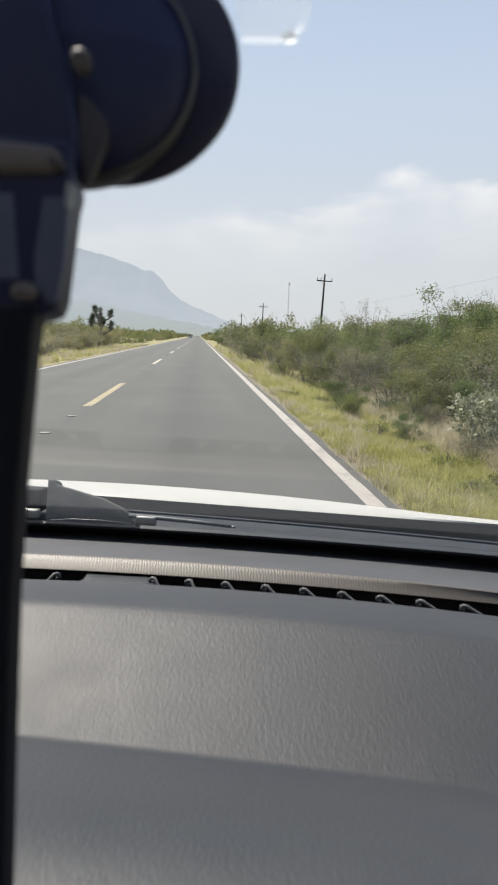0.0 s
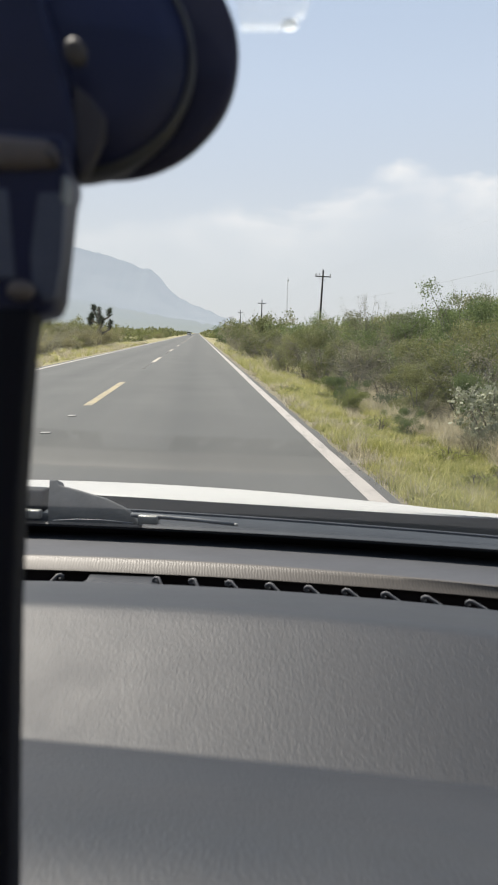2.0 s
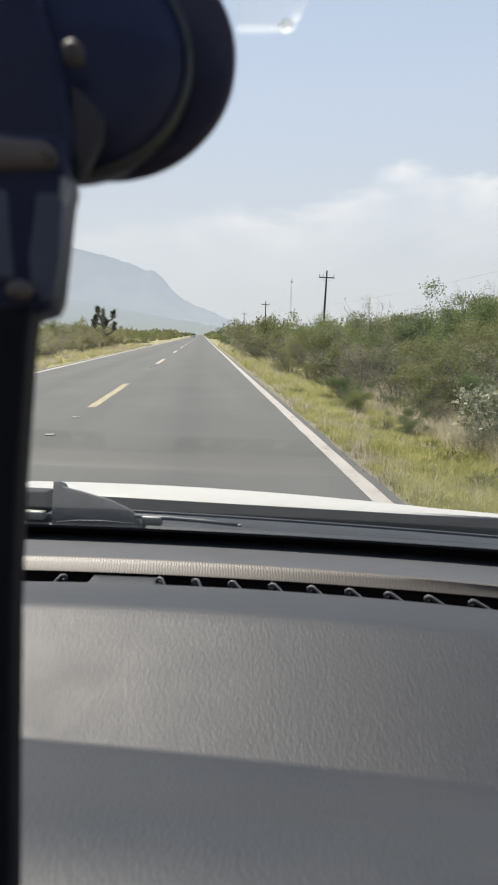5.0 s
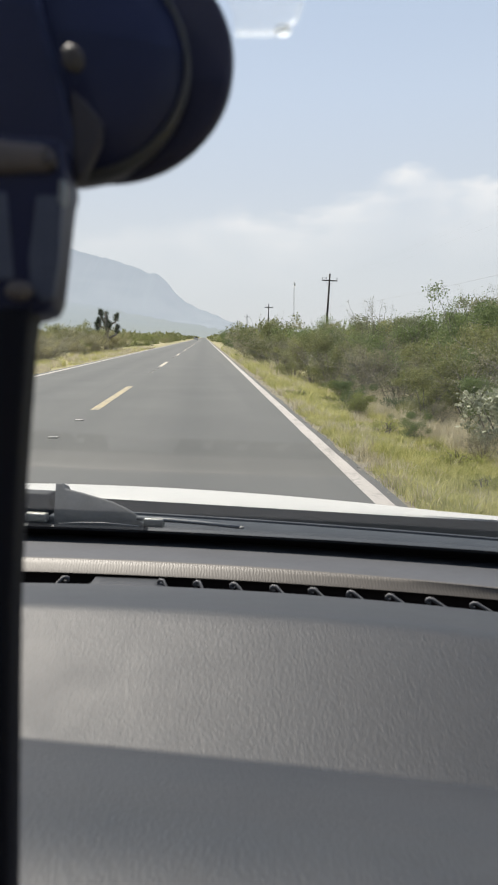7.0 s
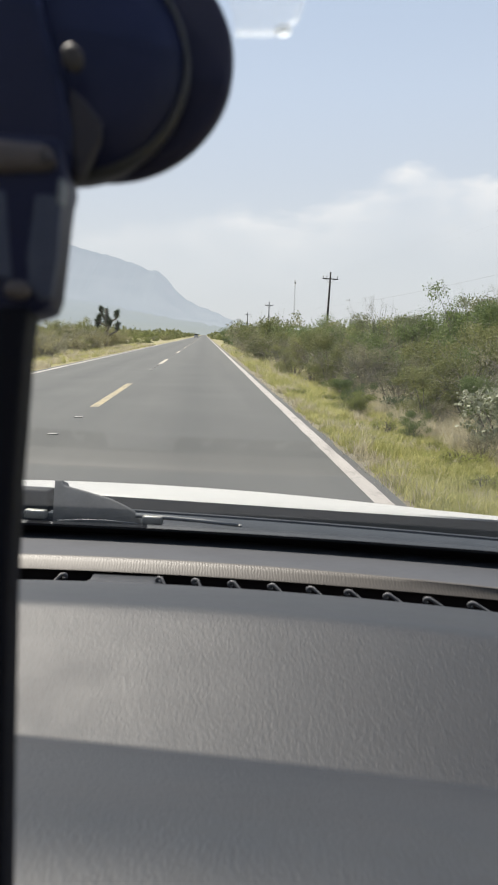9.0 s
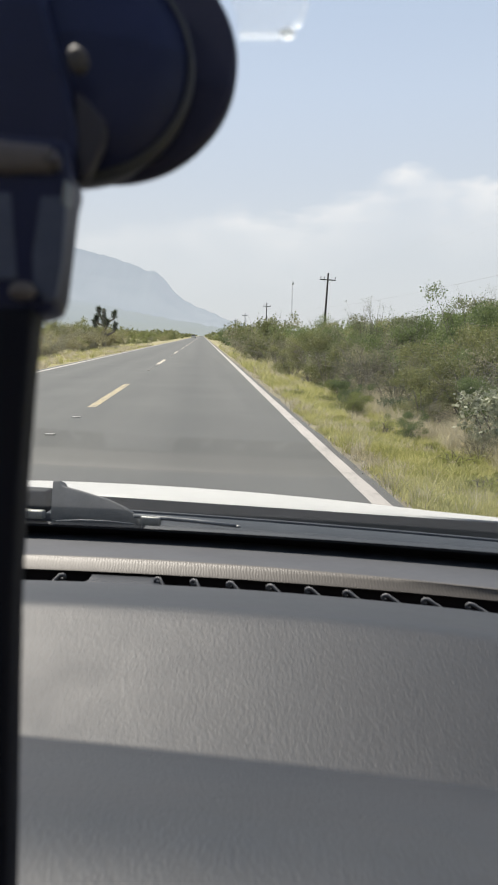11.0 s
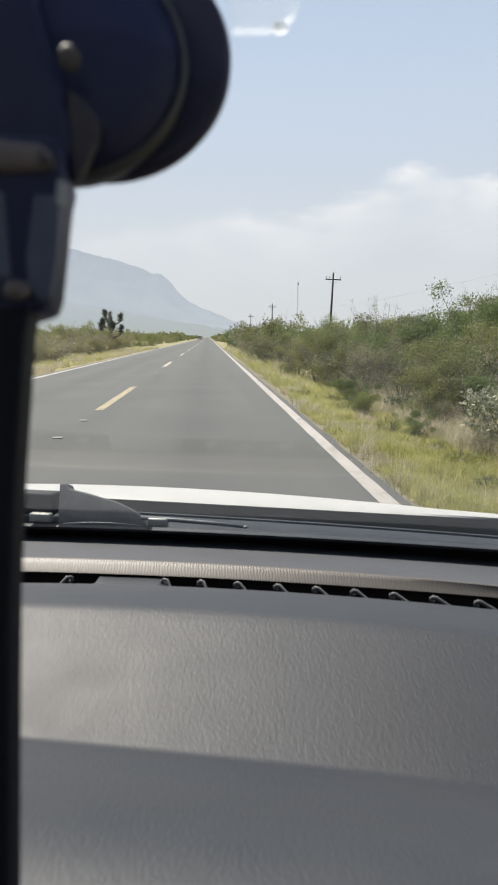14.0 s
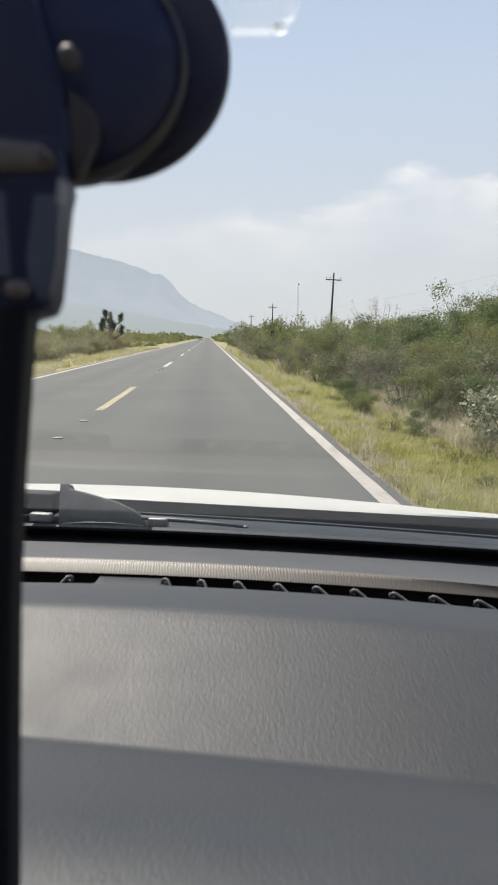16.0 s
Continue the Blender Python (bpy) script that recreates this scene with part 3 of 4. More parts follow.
    d /= np.linalg.norm(d, axis=1)[:, None]
    ball = hub[which] + d * (rad[which] * (0.35 + 0.75 * rng.random(leaves - n) ** 0.5))[:, None] * (1, 1, 0.72)
    v, f = leaf_cards(rng, np.vstack([centre, ball]), size * np.vstack([scale, np.ones((leaves - n, 1))]), np.vstack([reach, np.full((leaves - n, 1), 0.022 * wide)]))
    v[:, 2] = np.maximum(v[:, 2], 0.01)
    part("foliage", mesh_from("foliage", v, f, mat), None, root, "small uneven clumps of leaves")
    tagged(root, label, category)
    return root


def set_on(ob, x, y, turn=0.0, scale=1.0, sink=0.0):
    ob.matrix_basis = pose(x, y, land(x, y) - sink, 0, 0, turn) @ Matrix.Scale(scale, 4)
    return ob


def again(ob, x, y, turn, scale):
    c = copy_thing(ob, Matrix.Identity(4))
    return set_on(c, x, y, turn, scale)


S_OLIVE = "olive-green thorny desert shrub on the dry verge"
S_DARK = "dense dark green shrub in the roadside scrub"
S_GREY = "grey-green half-bare bush with dry twigs"
S_TAN = "low tan-olive bush drying in the sun"
S_WEED = "low fresh green weed among the verge grass"
S_BARE = "dry grey-brown bush of bare tangled twigs"
S_PALE = "leafy bush with broad pale grey-green leaves beside the grass"
S_BRIGHT = "low bright yellow-green leafy bush in the verge"

kinds = {
    "tall": shrub("shrub", 15, 2.25, 1.9, 17000, 0.036, M_LEAF_DUSK, "tall olive-grey thorny shrub above the scrub", bare=0.15, sprigs=10, clumps=26, loose=0.4),
    "olive": shrub("shrub", 7, 2.0, 2.4, 15500, 0.042, M_LEAF_OLIVE, S_OLIVE, bare=0.30, sprigs=6, clumps=27, loose=0.18),
    "dark": shrub("shrub", 2, 2.1, 2.7, 20000, 0.038, M_LEAF_DARK, S_DARK, bare=0.25, sprigs=5, clumps=28, loose=0.14),
    "grey": shrub("shrub", 3, 1.5, 2.0, 7500, 0.030, M_LEAF_GREY, S_GREY, bare=0.45, sprigs=7, clumps=20, loose=0.5, twigs=14),
    "bright": shrub("shrub", 4, 1.1, 1.6, 10500, 0.038, M_LEAF_BRIGHT, S_BRIGHT, bare=0.30, sprigs=3, clumps=22, loose=0.2),
    "bare": shrub("shrub", 6, 1.5, 1.9, 1700, 0.030, M_LEAF_GREY, S_BARE, bare=0.3, sprigs=12, clumps=12, loose=0.8, twigs=30),
    "weed": shrub("weed", 8, 0.24, 0.50, 1300, 0.021, M_LEAF_WEED, S_WEED, "weed", bare=0.2, sprigs=2, clumps=16, loose=0.3, twigs=3),
    "pale": shrub("shrub", 5, 1.15, 1.5, 3600, 0.070, M_LEAF_PALE, S_PALE, bare=0.30, sprigs=3, clumps=22, loose=0.4),
}
far_kinds = {
    "olive": shrub("shrub", 21, 2.0, 2.6, 3400, 0.080, M_LEAF_OLIVE, S_OLIVE, bare=0.32, sprigs=3, near=False, clumps=26),
    "dark": shrub("shrub", 22, 2.1, 2.8, 3400, 0.082, M_LEAF_DARK, S_DARK, bare=0.27, sprigs=2, near=False, clumps=28),
    "grey": shrub("shrub", 23, 1.5, 2.2, 2400, 0.075, M_LEAF_GREY, S_GREY, bare=0.44, sprigs=2, near=False, clumps=20, loose=0.5),
    "tan": shrub("shrub", 25, 1.35, 2.3, 2500, 0.075, M_LEAF_TAN, S_TAN, bare=0.34, sprigs=3, near=False, clumps=22, loose=0.4),
    "bright": shrub("shrub", 24, 1.4, 2.0, 2600, 0.075, M_LEAF_BRIGHT, S_BRIGHT, bare=0.34, sprigs=2, near=False, clumps=20),
}
used = set()


def plant(kind, x, y, turn, scale, far=False):
    src = (far_kinds if far else kinds)[kind]
    if src in used:
        ob = again(src, x, y, turn, scale)
    else:
        used.add(src)
        ob = set_on(src, x, y, turn, scale)
    tagged(ob, group="roadside shrubs")
    return ob


# the scrub behind the straw, with low bushes in front of it
for k, x, y, a, s in [("pale", 3.95, 9.3, 30, 0.80), ("dark", 4.3, 10.6, 160, 0.46), ("olive", 3.75, 12.2, 40, 0.50), ("pale", 4.6, 9.2, 200, 0.95), ("grey", 5.0, 9.9, 100, 0.72), ("grey", 5.3, 11.0, 20, 0.85), ("bare", 4.5, 11.6, 200, 0.72), ("bare", 5.6, 13.4, 20, 0.95), ("bare", 3.6, 16.2, 130, 0.70), ("bare", 5.6, 18.8, 250, 1.15), ("bare", 3.5, 23.0, 60, 0.9), ("olive", 4.9, 12.9, 200, 0.70), ("dark", 5.9, 12.4, 60, 0.74), ("bright", 4.35, 13.4, 10, 0.62),
                      ("grey", 4.0, 14.8, 320, 0.78), ("olive", 5.2, 15.0, 150, 0.86), ("dark", 6.6, 14.6, 60, 0.86), ("bright", 2.75, 13.2, 70, 0.40), ("dark", 2.95, 14.4, 190, 0.30),
                      ("bright", 5.9, 16.6, 90, 1.25), ("dark", 5.0, 17.8, 40, 0.92), ("olive", 7.4, 16.8, 150, 1.10), ("grey", 3.9, 17.6, 250, 0.95), ("tall", 4.6, 19.6, 10, 1.0), ("tall", 9.2, 21.2, 200, 1.28), ("dark", 7.0, 17.8, 300, 1.2), ("pale", 3.6, 13.2, 100, 0.42),
                      ("dark", 6.6, 20.0, 70, 1.0), ("dark", 8.4, 19.2, 110, 1.16), ("olive", 3.7, 21.4, 30, 0.80), ("grey", 5.4, 22.4, 30, 1.2), ("bright", 7.6, 22.6, 200, 1.4), ("dark", 4.4, 24.6, 220, 0.92),
                      ("olive", 3.2, 26.0, 80, 0.72), ("dark", 8.6, 25.4, 20, 1.22), ("olive", 6.4, 26.5, 200, 1.08), ("olive", 10.2, 23.0, 310, 1.3), ("tall", 11.4, 27.0, 90, 1.1),
                      ("grey", 3.1, 29.5, 10, 0.95), ("olive", 4.6, 30.5, 120, 1.0), ("dark", 6.2, 31.0, 250, 1.05), ("bright", 9.4, 30.0, 60, 1.5), ("dark", 11.6, 31.5, 160, 1.15),
                      ("grey", 3.35, 8.4, 140, 0.26), ("bright", 3.75, 9.4, 140, 0.30), ("grey", 3.7, 11.4, 20, 0.34), ("dark", 3.0, 10.2, 50, 0.20), ("bright", 3.2, 16.4, 210, 0.50)]:
    plant(k, x, y, a, s)
rng = np.random.default_rng(41)
for i in range(16):
    y = 5.0 + 13 * (i + rng.random()) / 16
    tagged(plant("weed", 1.98 + 1.6 * rng.random() ** 0.8, y, rng.random() * 360, 0.4 + 0.6 * rng.random() ** 1.5), group="weeds in the verge")
rng = np.random.default_rng(77)
for y0, y1, n, xa, xb in [(-32, 7, 16, 4.3, 13), (33, 60, 26, 2.9, 14), (22, 45, 14, 9.5, 22), (60, 110, 36, 3.0, 26)]:
    for i in range(n):
        y = y0 + (y1 - y0) * (i + rng.random()) / n
        x = xa + (xb - xa) * rng.random() ** 1.5
        plant(("olive", "dark", "grey", "bright")[rng.choice(4, p=(0.38, 0.28, 0.2, 0.14))], x, y, rng.random() * 360, 0.84 + 0.5 * rng.random() + 0.05 * (y > 60), True)
for y0, y1, n, xa, xb in [(-32, 20, 18, -9.2, -16), (22, 40, 44, -8.9, -13.5), (38, 66, 52, -8.7, -14), (60, 95, 44, -8.6, -22)]:
    for i in range(n):
        y = y0 + (y1 - y0) * (i + rng.random()) / n
        x = xa + (xb - xa) * rng.random() ** 1.3
        plant(("olive", "tan", "grey", "bright")[rng.choice(4, p=(0.17, 0.56, 0.19, 0.08))], x, y, rng.random() * 360, 0.62 + 0.42 * rng.random() + 0.2 * (y > 60), True)


def middle_scrub(seed, sources, n, y0, y1, xa, xb, size):
    """Bushes past those that can be told apart, joined into one mesh."""
    rng = np.random.default_rng(seed)
    verts, faces, mats, slots, k = [], [], [], [], 0
    data = []
    for src in sources:
        me = [c for c in src.children if c.name.startswith("foliage")][0].data
        co = np.empty(len(me.vertices) * 3)
        me.vertices.foreach_get("co", co)
        loops = np.empty(len(me.loops), int)
        me.loops.foreach_get("vertex_index", loops)
        data.append((co.reshape(-1, 3), loops.reshape(len(me.polygons), -1)))
        mats.append(me.materials[0])
    for i in range(n):
        y = y0 + (y1 - y0) * (i + rng.random()) / n
        x = xa + (xb - xa) * rng.random() ** 1.4
        j, a, s = rng.integers(0, len(sources)), rng.random() * 6.28, size * (0.8 + 0.5 * rng.random())
        co, fc = data[j]
        c, d = math.cos(a) * s, math.sin(a) * s
        verts.append(co @ np.array(((c, d, 0), (-d, c, 0), (0, 0, s))) + (x, y, land(x, y)))
        faces.append(fc + k)
        slots.append(np.full(len(fc), j))
        k += len(co)
    me = mesh_from("scrub", np.vstack(verts), np.vstack(faces), mats[0])
    for m in mats[1:]:
        me.materials.append(m)
    me.polygons.foreach_set("material_index", np.concatenate(slots).astype(np.int32))
    tagged(new("scrub", me), "mixed olive and drying bushes farther along the road", "scrub", kind="stuff")


middle_scrub(5, [far_kinds[q] for q in ("olive", "dark", "olive", "grey", "bright")], 44, 110, 220, 3.2, 40, 1.1)
middle_scrub(6, [far_kinds[q] for q in ("tan", "olive", "tan", "grey", "bright")], 56, 90, 220, -8.0, -44, 1.0)


def far_scrub():
    """The scrub beyond two hundred metres, which nobody could count."""
    rng = np.random.default_rng(9)
    cs = []
    for i in range(1500):
        y = 215 + 900 * rng.random() ** 1.6
        side = 1 if rng.random() < 0.5 else -1
        x = side * (4 + (40 + 0.35 * y) * rng.random() ** 1.3) - (5 if side < 0 else 0)
        c = np.array((x, y, land(x, y)))
        r, h = 1.4 + 1.2 * rng.random(), 1.6 + 1.5 * rng.random()
        k = rng.normal(0, 1, (46, 3))
        k /= np.linalg.norm(k, axis=1)[:, None]
        k[:, 2] = np.abs(k[:, 2])
        cs.append(c + k * (r, r, h) * (0.6 + 0.4 * rng.random((46, 1))))
    v, f = leaf_cards(rng, np.vstack(cs), 0.9, 0.2)
    ob = new("far_scrub", mesh_from("far_scrub", v, f, M_LEAF_OLIVE))
    tagged(ob, "distant olive-green scrub covering the plain", "scrub", kind="stuff")


far_scrub()


def grass(name, seed, spots, mat, label):
    """Tufts of curved blades; spots is a list of (count, x0, x1, y0, y1, height)."""
    rng = np.random.default_rng(seed)
    verts, faces = [], []
    for count, x0, x1, y0, y1, high in spots:
        # tufts stand together in clumps of uneven height
        clump = rng.integers(0, count // 7, count)
        cx = (x0 + (x1 - x0) * rng.random(count // 7))[clump]
        cy = (y0 + (y1 - y0) * rng.random(count // 7) ** (1.35 if y0 > 0 else 1.0))[clump]
        size = (0.45 + 1.1 * rng.random(count // 7) ** 2.2)[clump]
        tx = np.maximum(cx + rng.normal(0, 0.075, count) * (1 + np.abs(cy) * 0.03), min(x0, x1))
        ty = cy + rng.normal(0, 0.085, count) * (1 + np.abs(cy) * 0.05)
        for x, y, tall in zip(tx, ty, size):
            dens = noise.noise(Vector((x * 0.9, y * 0.9, seed)))
            if dens < -0.25:
                continue
            z = land(x, y) - 0.01
            hh = high * tall * (0.75 + 0.7 * max(dens, -0.1) + 0.5 * rng.random())
            lean = rng.normal(0, 0.10, 2)
            for b in range(10):
                q = rng.normal(0, 0.045, 2)
                d = lean + rng.normal(0, 0.50, 2)
                h = hh * (0.5 + 0.6 * rng.random())
                w = 0.0020 + 0.0018 * rng.random() + 0.00014 * abs(y)
                u = rng.random() * 6.28
                wx, wy = w * math.cos(u), w * math.sin(u)
                k = len(verts)
                bx, by = x + q[0], y + q[1]
                mx, my = bx + d[0] * h * 0.35, by + d[1] * h * 0.35
                verts += [(bx - wx, by - wy, z), (bx + wx, by + wy, z), (mx + wx * 0.8, my + wy * 0.8, z + h * 0.6), (mx - wx * 0.8, my - wy * 0.8, z + h * 0.6),
                          (bx + d[0] * h, by + d[1] * h, z + h * (1 - 0.25 * abs(d[0])))]
                faces += [(k, k + 1, k + 2, k + 3), (k + 3, k + 2, k + 4)]
    ob = new(name, mesh_from(name, verts, faces, mat))
    return tagged(ob, label, "grass", kind="stuff")


grass("green_grass", 31, [(23000, 1.74, 3.75, 3.6, 13, 0.104), (6500, 1.86, 3.6, 12, 30, 0.16), (1800, 3.4, 6.0, 6, 16, 0.17), (4200, 1.86, 4.2, -26, 4, 0.13), (2600, -8.6, -5.85, -26, 18, 0.14), (1800, 1.85, 3.4, 28, 80, 0.30), (1300, -8.8, -6.1, 16, 90, 0.24)], M_GRASS, "short yellow-green grass on the verge")
grass("dry_grass", 32, [(5200, 3.25, 4.8, 6.5, 19, 0.30), (2400, 3.3, 6.8, 8, 22, 0.30), (3600, 1.72, 4.2, 4, 24, 0.14), (1500, 3.3, 7.5, -26, 7, 0.28), (900, -9.5, -6.2, -26, 18, 0.26), (1200, 1.85, 3.4, 24, 80, 0.30), (1500, -8.9, -5.9, 16, 90, 0.26)], M_STRAW, "pale dry straw standing among the green grass")


def yucca(x, y, high, seed):
    """A dark trunk that forks into upright arms, each sleeved in stiff blades."""
    rng = np.random.default_rng(seed)
    root = new("yucca_tree")
    bm = bmesh.new()
    arms = [(np.array((0.05, 0, high * 0.35)), np.array((0.02, 0.0, high * 0.86)))]
    tube([(0, 0, -0.2), arms[0][0], arms[0][1]], [0.24, 0.19, 0.12], 8, bm)
    for i in range(7):
        az = 2.4 * i + rng.random()
        s = np.array((0.03, 0, high * (0.26 + 0.06 * i)))
        e = s + np.array((0.25 * math.cos(az), 0.25 * math.sin(az), 0.27)) * high * (0.75 + 0.4 * rng.random())
        m = s * 0.45 + e * 0.55 + (0.07 * math.cos(az) * high, 0.07 * math.sin(az) * high, -0.05 * high)
        tube([s, m, e], [0.12, 0.10, 0.08], 6, bm)
        arms.append((m, e))
    part("trunk", bm, M_TWIG, root)
    for a, b in arms:
        verts, faces = [], []
        for k in range(330):
            h = a + (b - a) * (0.05 + 0.95 * rng.random() ** 0.7)
            d = rng.normal(0, 1, 3)
            d[2] = d[2] * 0.7 + 0.45
            d /= np.linalg.norm(d)
            side = np.cross(d, rng.normal(0, 1, 3))
            side = side / np.linalg.norm(side) * 0.024
            l = high * 0.095 * (0.7 + 0.6 * rng.random())
            i = len(verts)
            verts += [h - side, h + side, h + d * l]
            faces += [(i, i + 1, i + 2)]
        part("crown", mesh_from("crown", verts, faces, M_LEAF_YUCCA), None, root)
    set_on(root, x, y)
    tagged(root, "dark tree yucca with spiky upright arms", "yucca", "yuccas over the scrub")


yucca(-9.2, 69, 4.2, 1)
yucca(-22.5, 64, 3.6, 3)
yucca(24.5, 70, 4.2, 4)
yucca(22, 58, 3.6, 5)


# ---- poles, cables and mast ----
def utility_pole(y, x, lean):
    root = new("utility_pole")
    bm = tube([(0, 0, -0.6), (0, 0, 4), (0, 0, 9.3)], [0.16, 0.135, 0.10], 12)
    part("post", bm, M_POLE, root)
    arm = part("crossarm", box(1.95, 0.10, 0.13, Matrix.Translation((0, -0.14, 8.45)), 0.012), M_POLE, root)
    for s in (-1, 1):
        part("brace", tube([(0.03 * s, -0.12, 7.85), (0.62 * s, -0.16, 8.42)], [0.02, 0.02], 6), M_METAL, root)
    for px in (-0.9, -0.45, 0.9):
        part("insulator", lathe([(0.0, 0), (0.022, 0), (0.022, 0.12), (0.07, 0.13), (0.075, 0.2), (0.05, 0.24), (0.06, 0.29), (0.03, 0.34), (0, 0.35)], 10, Matrix.Translation((px, -0.14, 8.5))), M_METAL, arm)
    root.matrix_basis = pose(x, y, land(x, y), 0, lean, 0)
    tagged(root, "weathered wooden utility pole with a single crossarm", "utility pole", "poles along the road")


POLE_X = 14.9
pole_y = [9.0, 91.0, 173.0, 255.0, 337.0, 419.0, 501.0]
for y, lean in zip(pole_y, (0.8, 2.2, 0.6, -0.8, 1.0, 0.4, 0)):
    utility_pole(y, POLE_X + 0.1 * lean, lean)


def cables():
    root = new("overhead_cables")
    for px in (-0.9, -0.45, 0.9):
        for a, b in zip(pole_y, pole_y[1:]):
            pts = []
            for i in range(17):
                u = i / 16
                y = a + (b - a) * u
                pts.append((POLE_X + px + 0.25, y, 8.82 + land(POLE_X, y) - 1.1 * 4 * u * (1 - u)))
            part("cable", tube(pts, [0.0022] * 17, 4), M_WIRE, root)
    # a thicker telephone cable, slung lower on the posts
    for a, b in zip(pole_y, pole_y[1:]):
        pts = [(POLE_X - 0.16, a + (b - a) * i / 16, 5.1 + land(POLE_X, a) - 2.0 * (i / 16) * (1 - i / 16)) for i in range(17)]
        part("telephone_cable", tube(pts, [0.0055] * 17, 5), M_WIRE, root, "thicker grey telephone cable")
    tagged(root, "thin sagging power cables strung between the poles", "cable")


cables()


def mast():
    root = new("radio_mast")
    h, w = 40.0, 0.45
    legs = [(w * math.cos(a), w * math.sin(a)) for a in (0.5, 2.6, 4.7)]
    for lx, ly in legs:
        part("leg", tube([(lx, ly, 0), (lx, ly, h)], [0.05, 0.05], 5), M_METAL, root)
    bm = bmesh.new()
    for i in range(30):
        for k in range(3):
            a, b = legs[k], legs[(k + 1) % 3]
            z0, z1 = h * i / 30, h * (i + 1) / 30
            tube([(*a, z0), (*b, z1)], [0.035, 0.035], 3, bm)
    part("lattice", bm, M_METAL, root)
    part("antenna", lathe([(0, 0), (0.55, 0.1), (0.55, 1.4), (0, 1.5)], 10, Matrix.Translation((0.3, 0, h - 3))), M_METAL, root)
    root.matrix_basis = pose(62, 510, land(62, 510))
    tagged(root, "slender lattice radio mast above the scrub", "mast")


mast()


# ---- mountain and foothills ----
def ridge(name, y, crest, deep, mat, label, seed):
    """A long slope that rises to a crest given by (x, height) and falls behind it."""
    xs = np.linspace(crest[0][0], crest[-1][0], 220)
    hs = np.interp(xs, [c[0] for c in crest], [c[1] for c in crest])
    verts, n = [], 16
    for j in range(n + 1):
        u = j / n
        for x, h in zip(xs, hs):
            r = noise.fractal(Vector((x * 0.004, u * 3.0, seed)), 1.0, 2.1, 5)
            z = h * (u ** 1.25) * (1 + 0.10 * r * (1 - u)) + (5.0 * r + 7.0 * noise.fractal(Vector((x * 0.03, 1.7, seed)), 0.8, 2.1, 4)) * u * (h > 20)
            verts.append((x + 40 * r * (1 - u), y + deep * u + 60 * r * (1 - u), z - 2))
    w = len(xs)
    faces = [(j * w + i, j * w + i + 1, (j + 1) * w + i + 1, (j + 1) * w + i) for j in range(n) for i in range(w - 1)]
    ob = new(name, mesh_from(name, verts, faces, mat, True))
    tagged(ob, label, "mountain", kind="structure")


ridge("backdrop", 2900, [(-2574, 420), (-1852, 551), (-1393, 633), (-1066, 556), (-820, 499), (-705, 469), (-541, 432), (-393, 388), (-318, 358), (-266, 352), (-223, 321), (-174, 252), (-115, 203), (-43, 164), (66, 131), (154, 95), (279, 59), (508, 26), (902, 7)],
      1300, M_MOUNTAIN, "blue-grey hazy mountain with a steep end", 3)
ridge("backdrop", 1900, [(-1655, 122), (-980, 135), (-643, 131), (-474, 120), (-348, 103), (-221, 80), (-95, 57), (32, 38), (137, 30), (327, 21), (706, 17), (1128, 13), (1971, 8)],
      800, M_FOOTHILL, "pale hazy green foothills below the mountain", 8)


# ---- the pale car far ahead in the other lane ----
def far_car():
    root = new("far_car")
    body = box(1.75, 4.2, 0.62, Matrix.Translation((0, 0, 0.62)), 0.14)
    part("body", body, M_BODY, root)
    bm = bmesh.new()
    lo = [bm.verts.new((x, y, 0.9)) for x, y in ((-0.8, -1.1), (0.8, -1.1), (0.8, 1.7), (-0.8, 1.7))]
    hi = [bm.verts.new((x, y, 1.46)) for x, y in ((-0.62, -0.35), (0.62, -0.35), (0.62, 1.2), (-0.62, 1.2))]
    bm.faces.new(hi)
    for k in range(4):
        bm.faces.new((lo[k], lo[(k + 1) % 4], hi[(k + 1) % 4], hi[k]))
    part("cabin", bevelled(bm, 0.06), M_SEAL, root, "dark glazed cabin")
    for wx in (-0.78, 0.78):
        for wy in (-1.3, 1.3):
            part("wheel", lathe([(0, -0.1), (0.31, -0.1), (0.33, 0), (0.31, 0.1), (0, 0.1)], 18, pose(wx, wy, 0.33, 0, 90, 0)), M_BLACK, root)
        part("headlight", box(0.3, 0.05, 0.14, Matrix.Translation((wx * 0.78, -2.09, 0.72)), 0.02), M_CHROME, root)
    root.matrix_basis = pose(-3.6, 300, 0.02)
    tagged(root, "small pale grey car in the oncoming lane, far ahead", "car")


far_car()


# ---- the car ----
car = new("car")
tagged(car, "white car seen from inside, with a grey dashboard and windshield", "car")


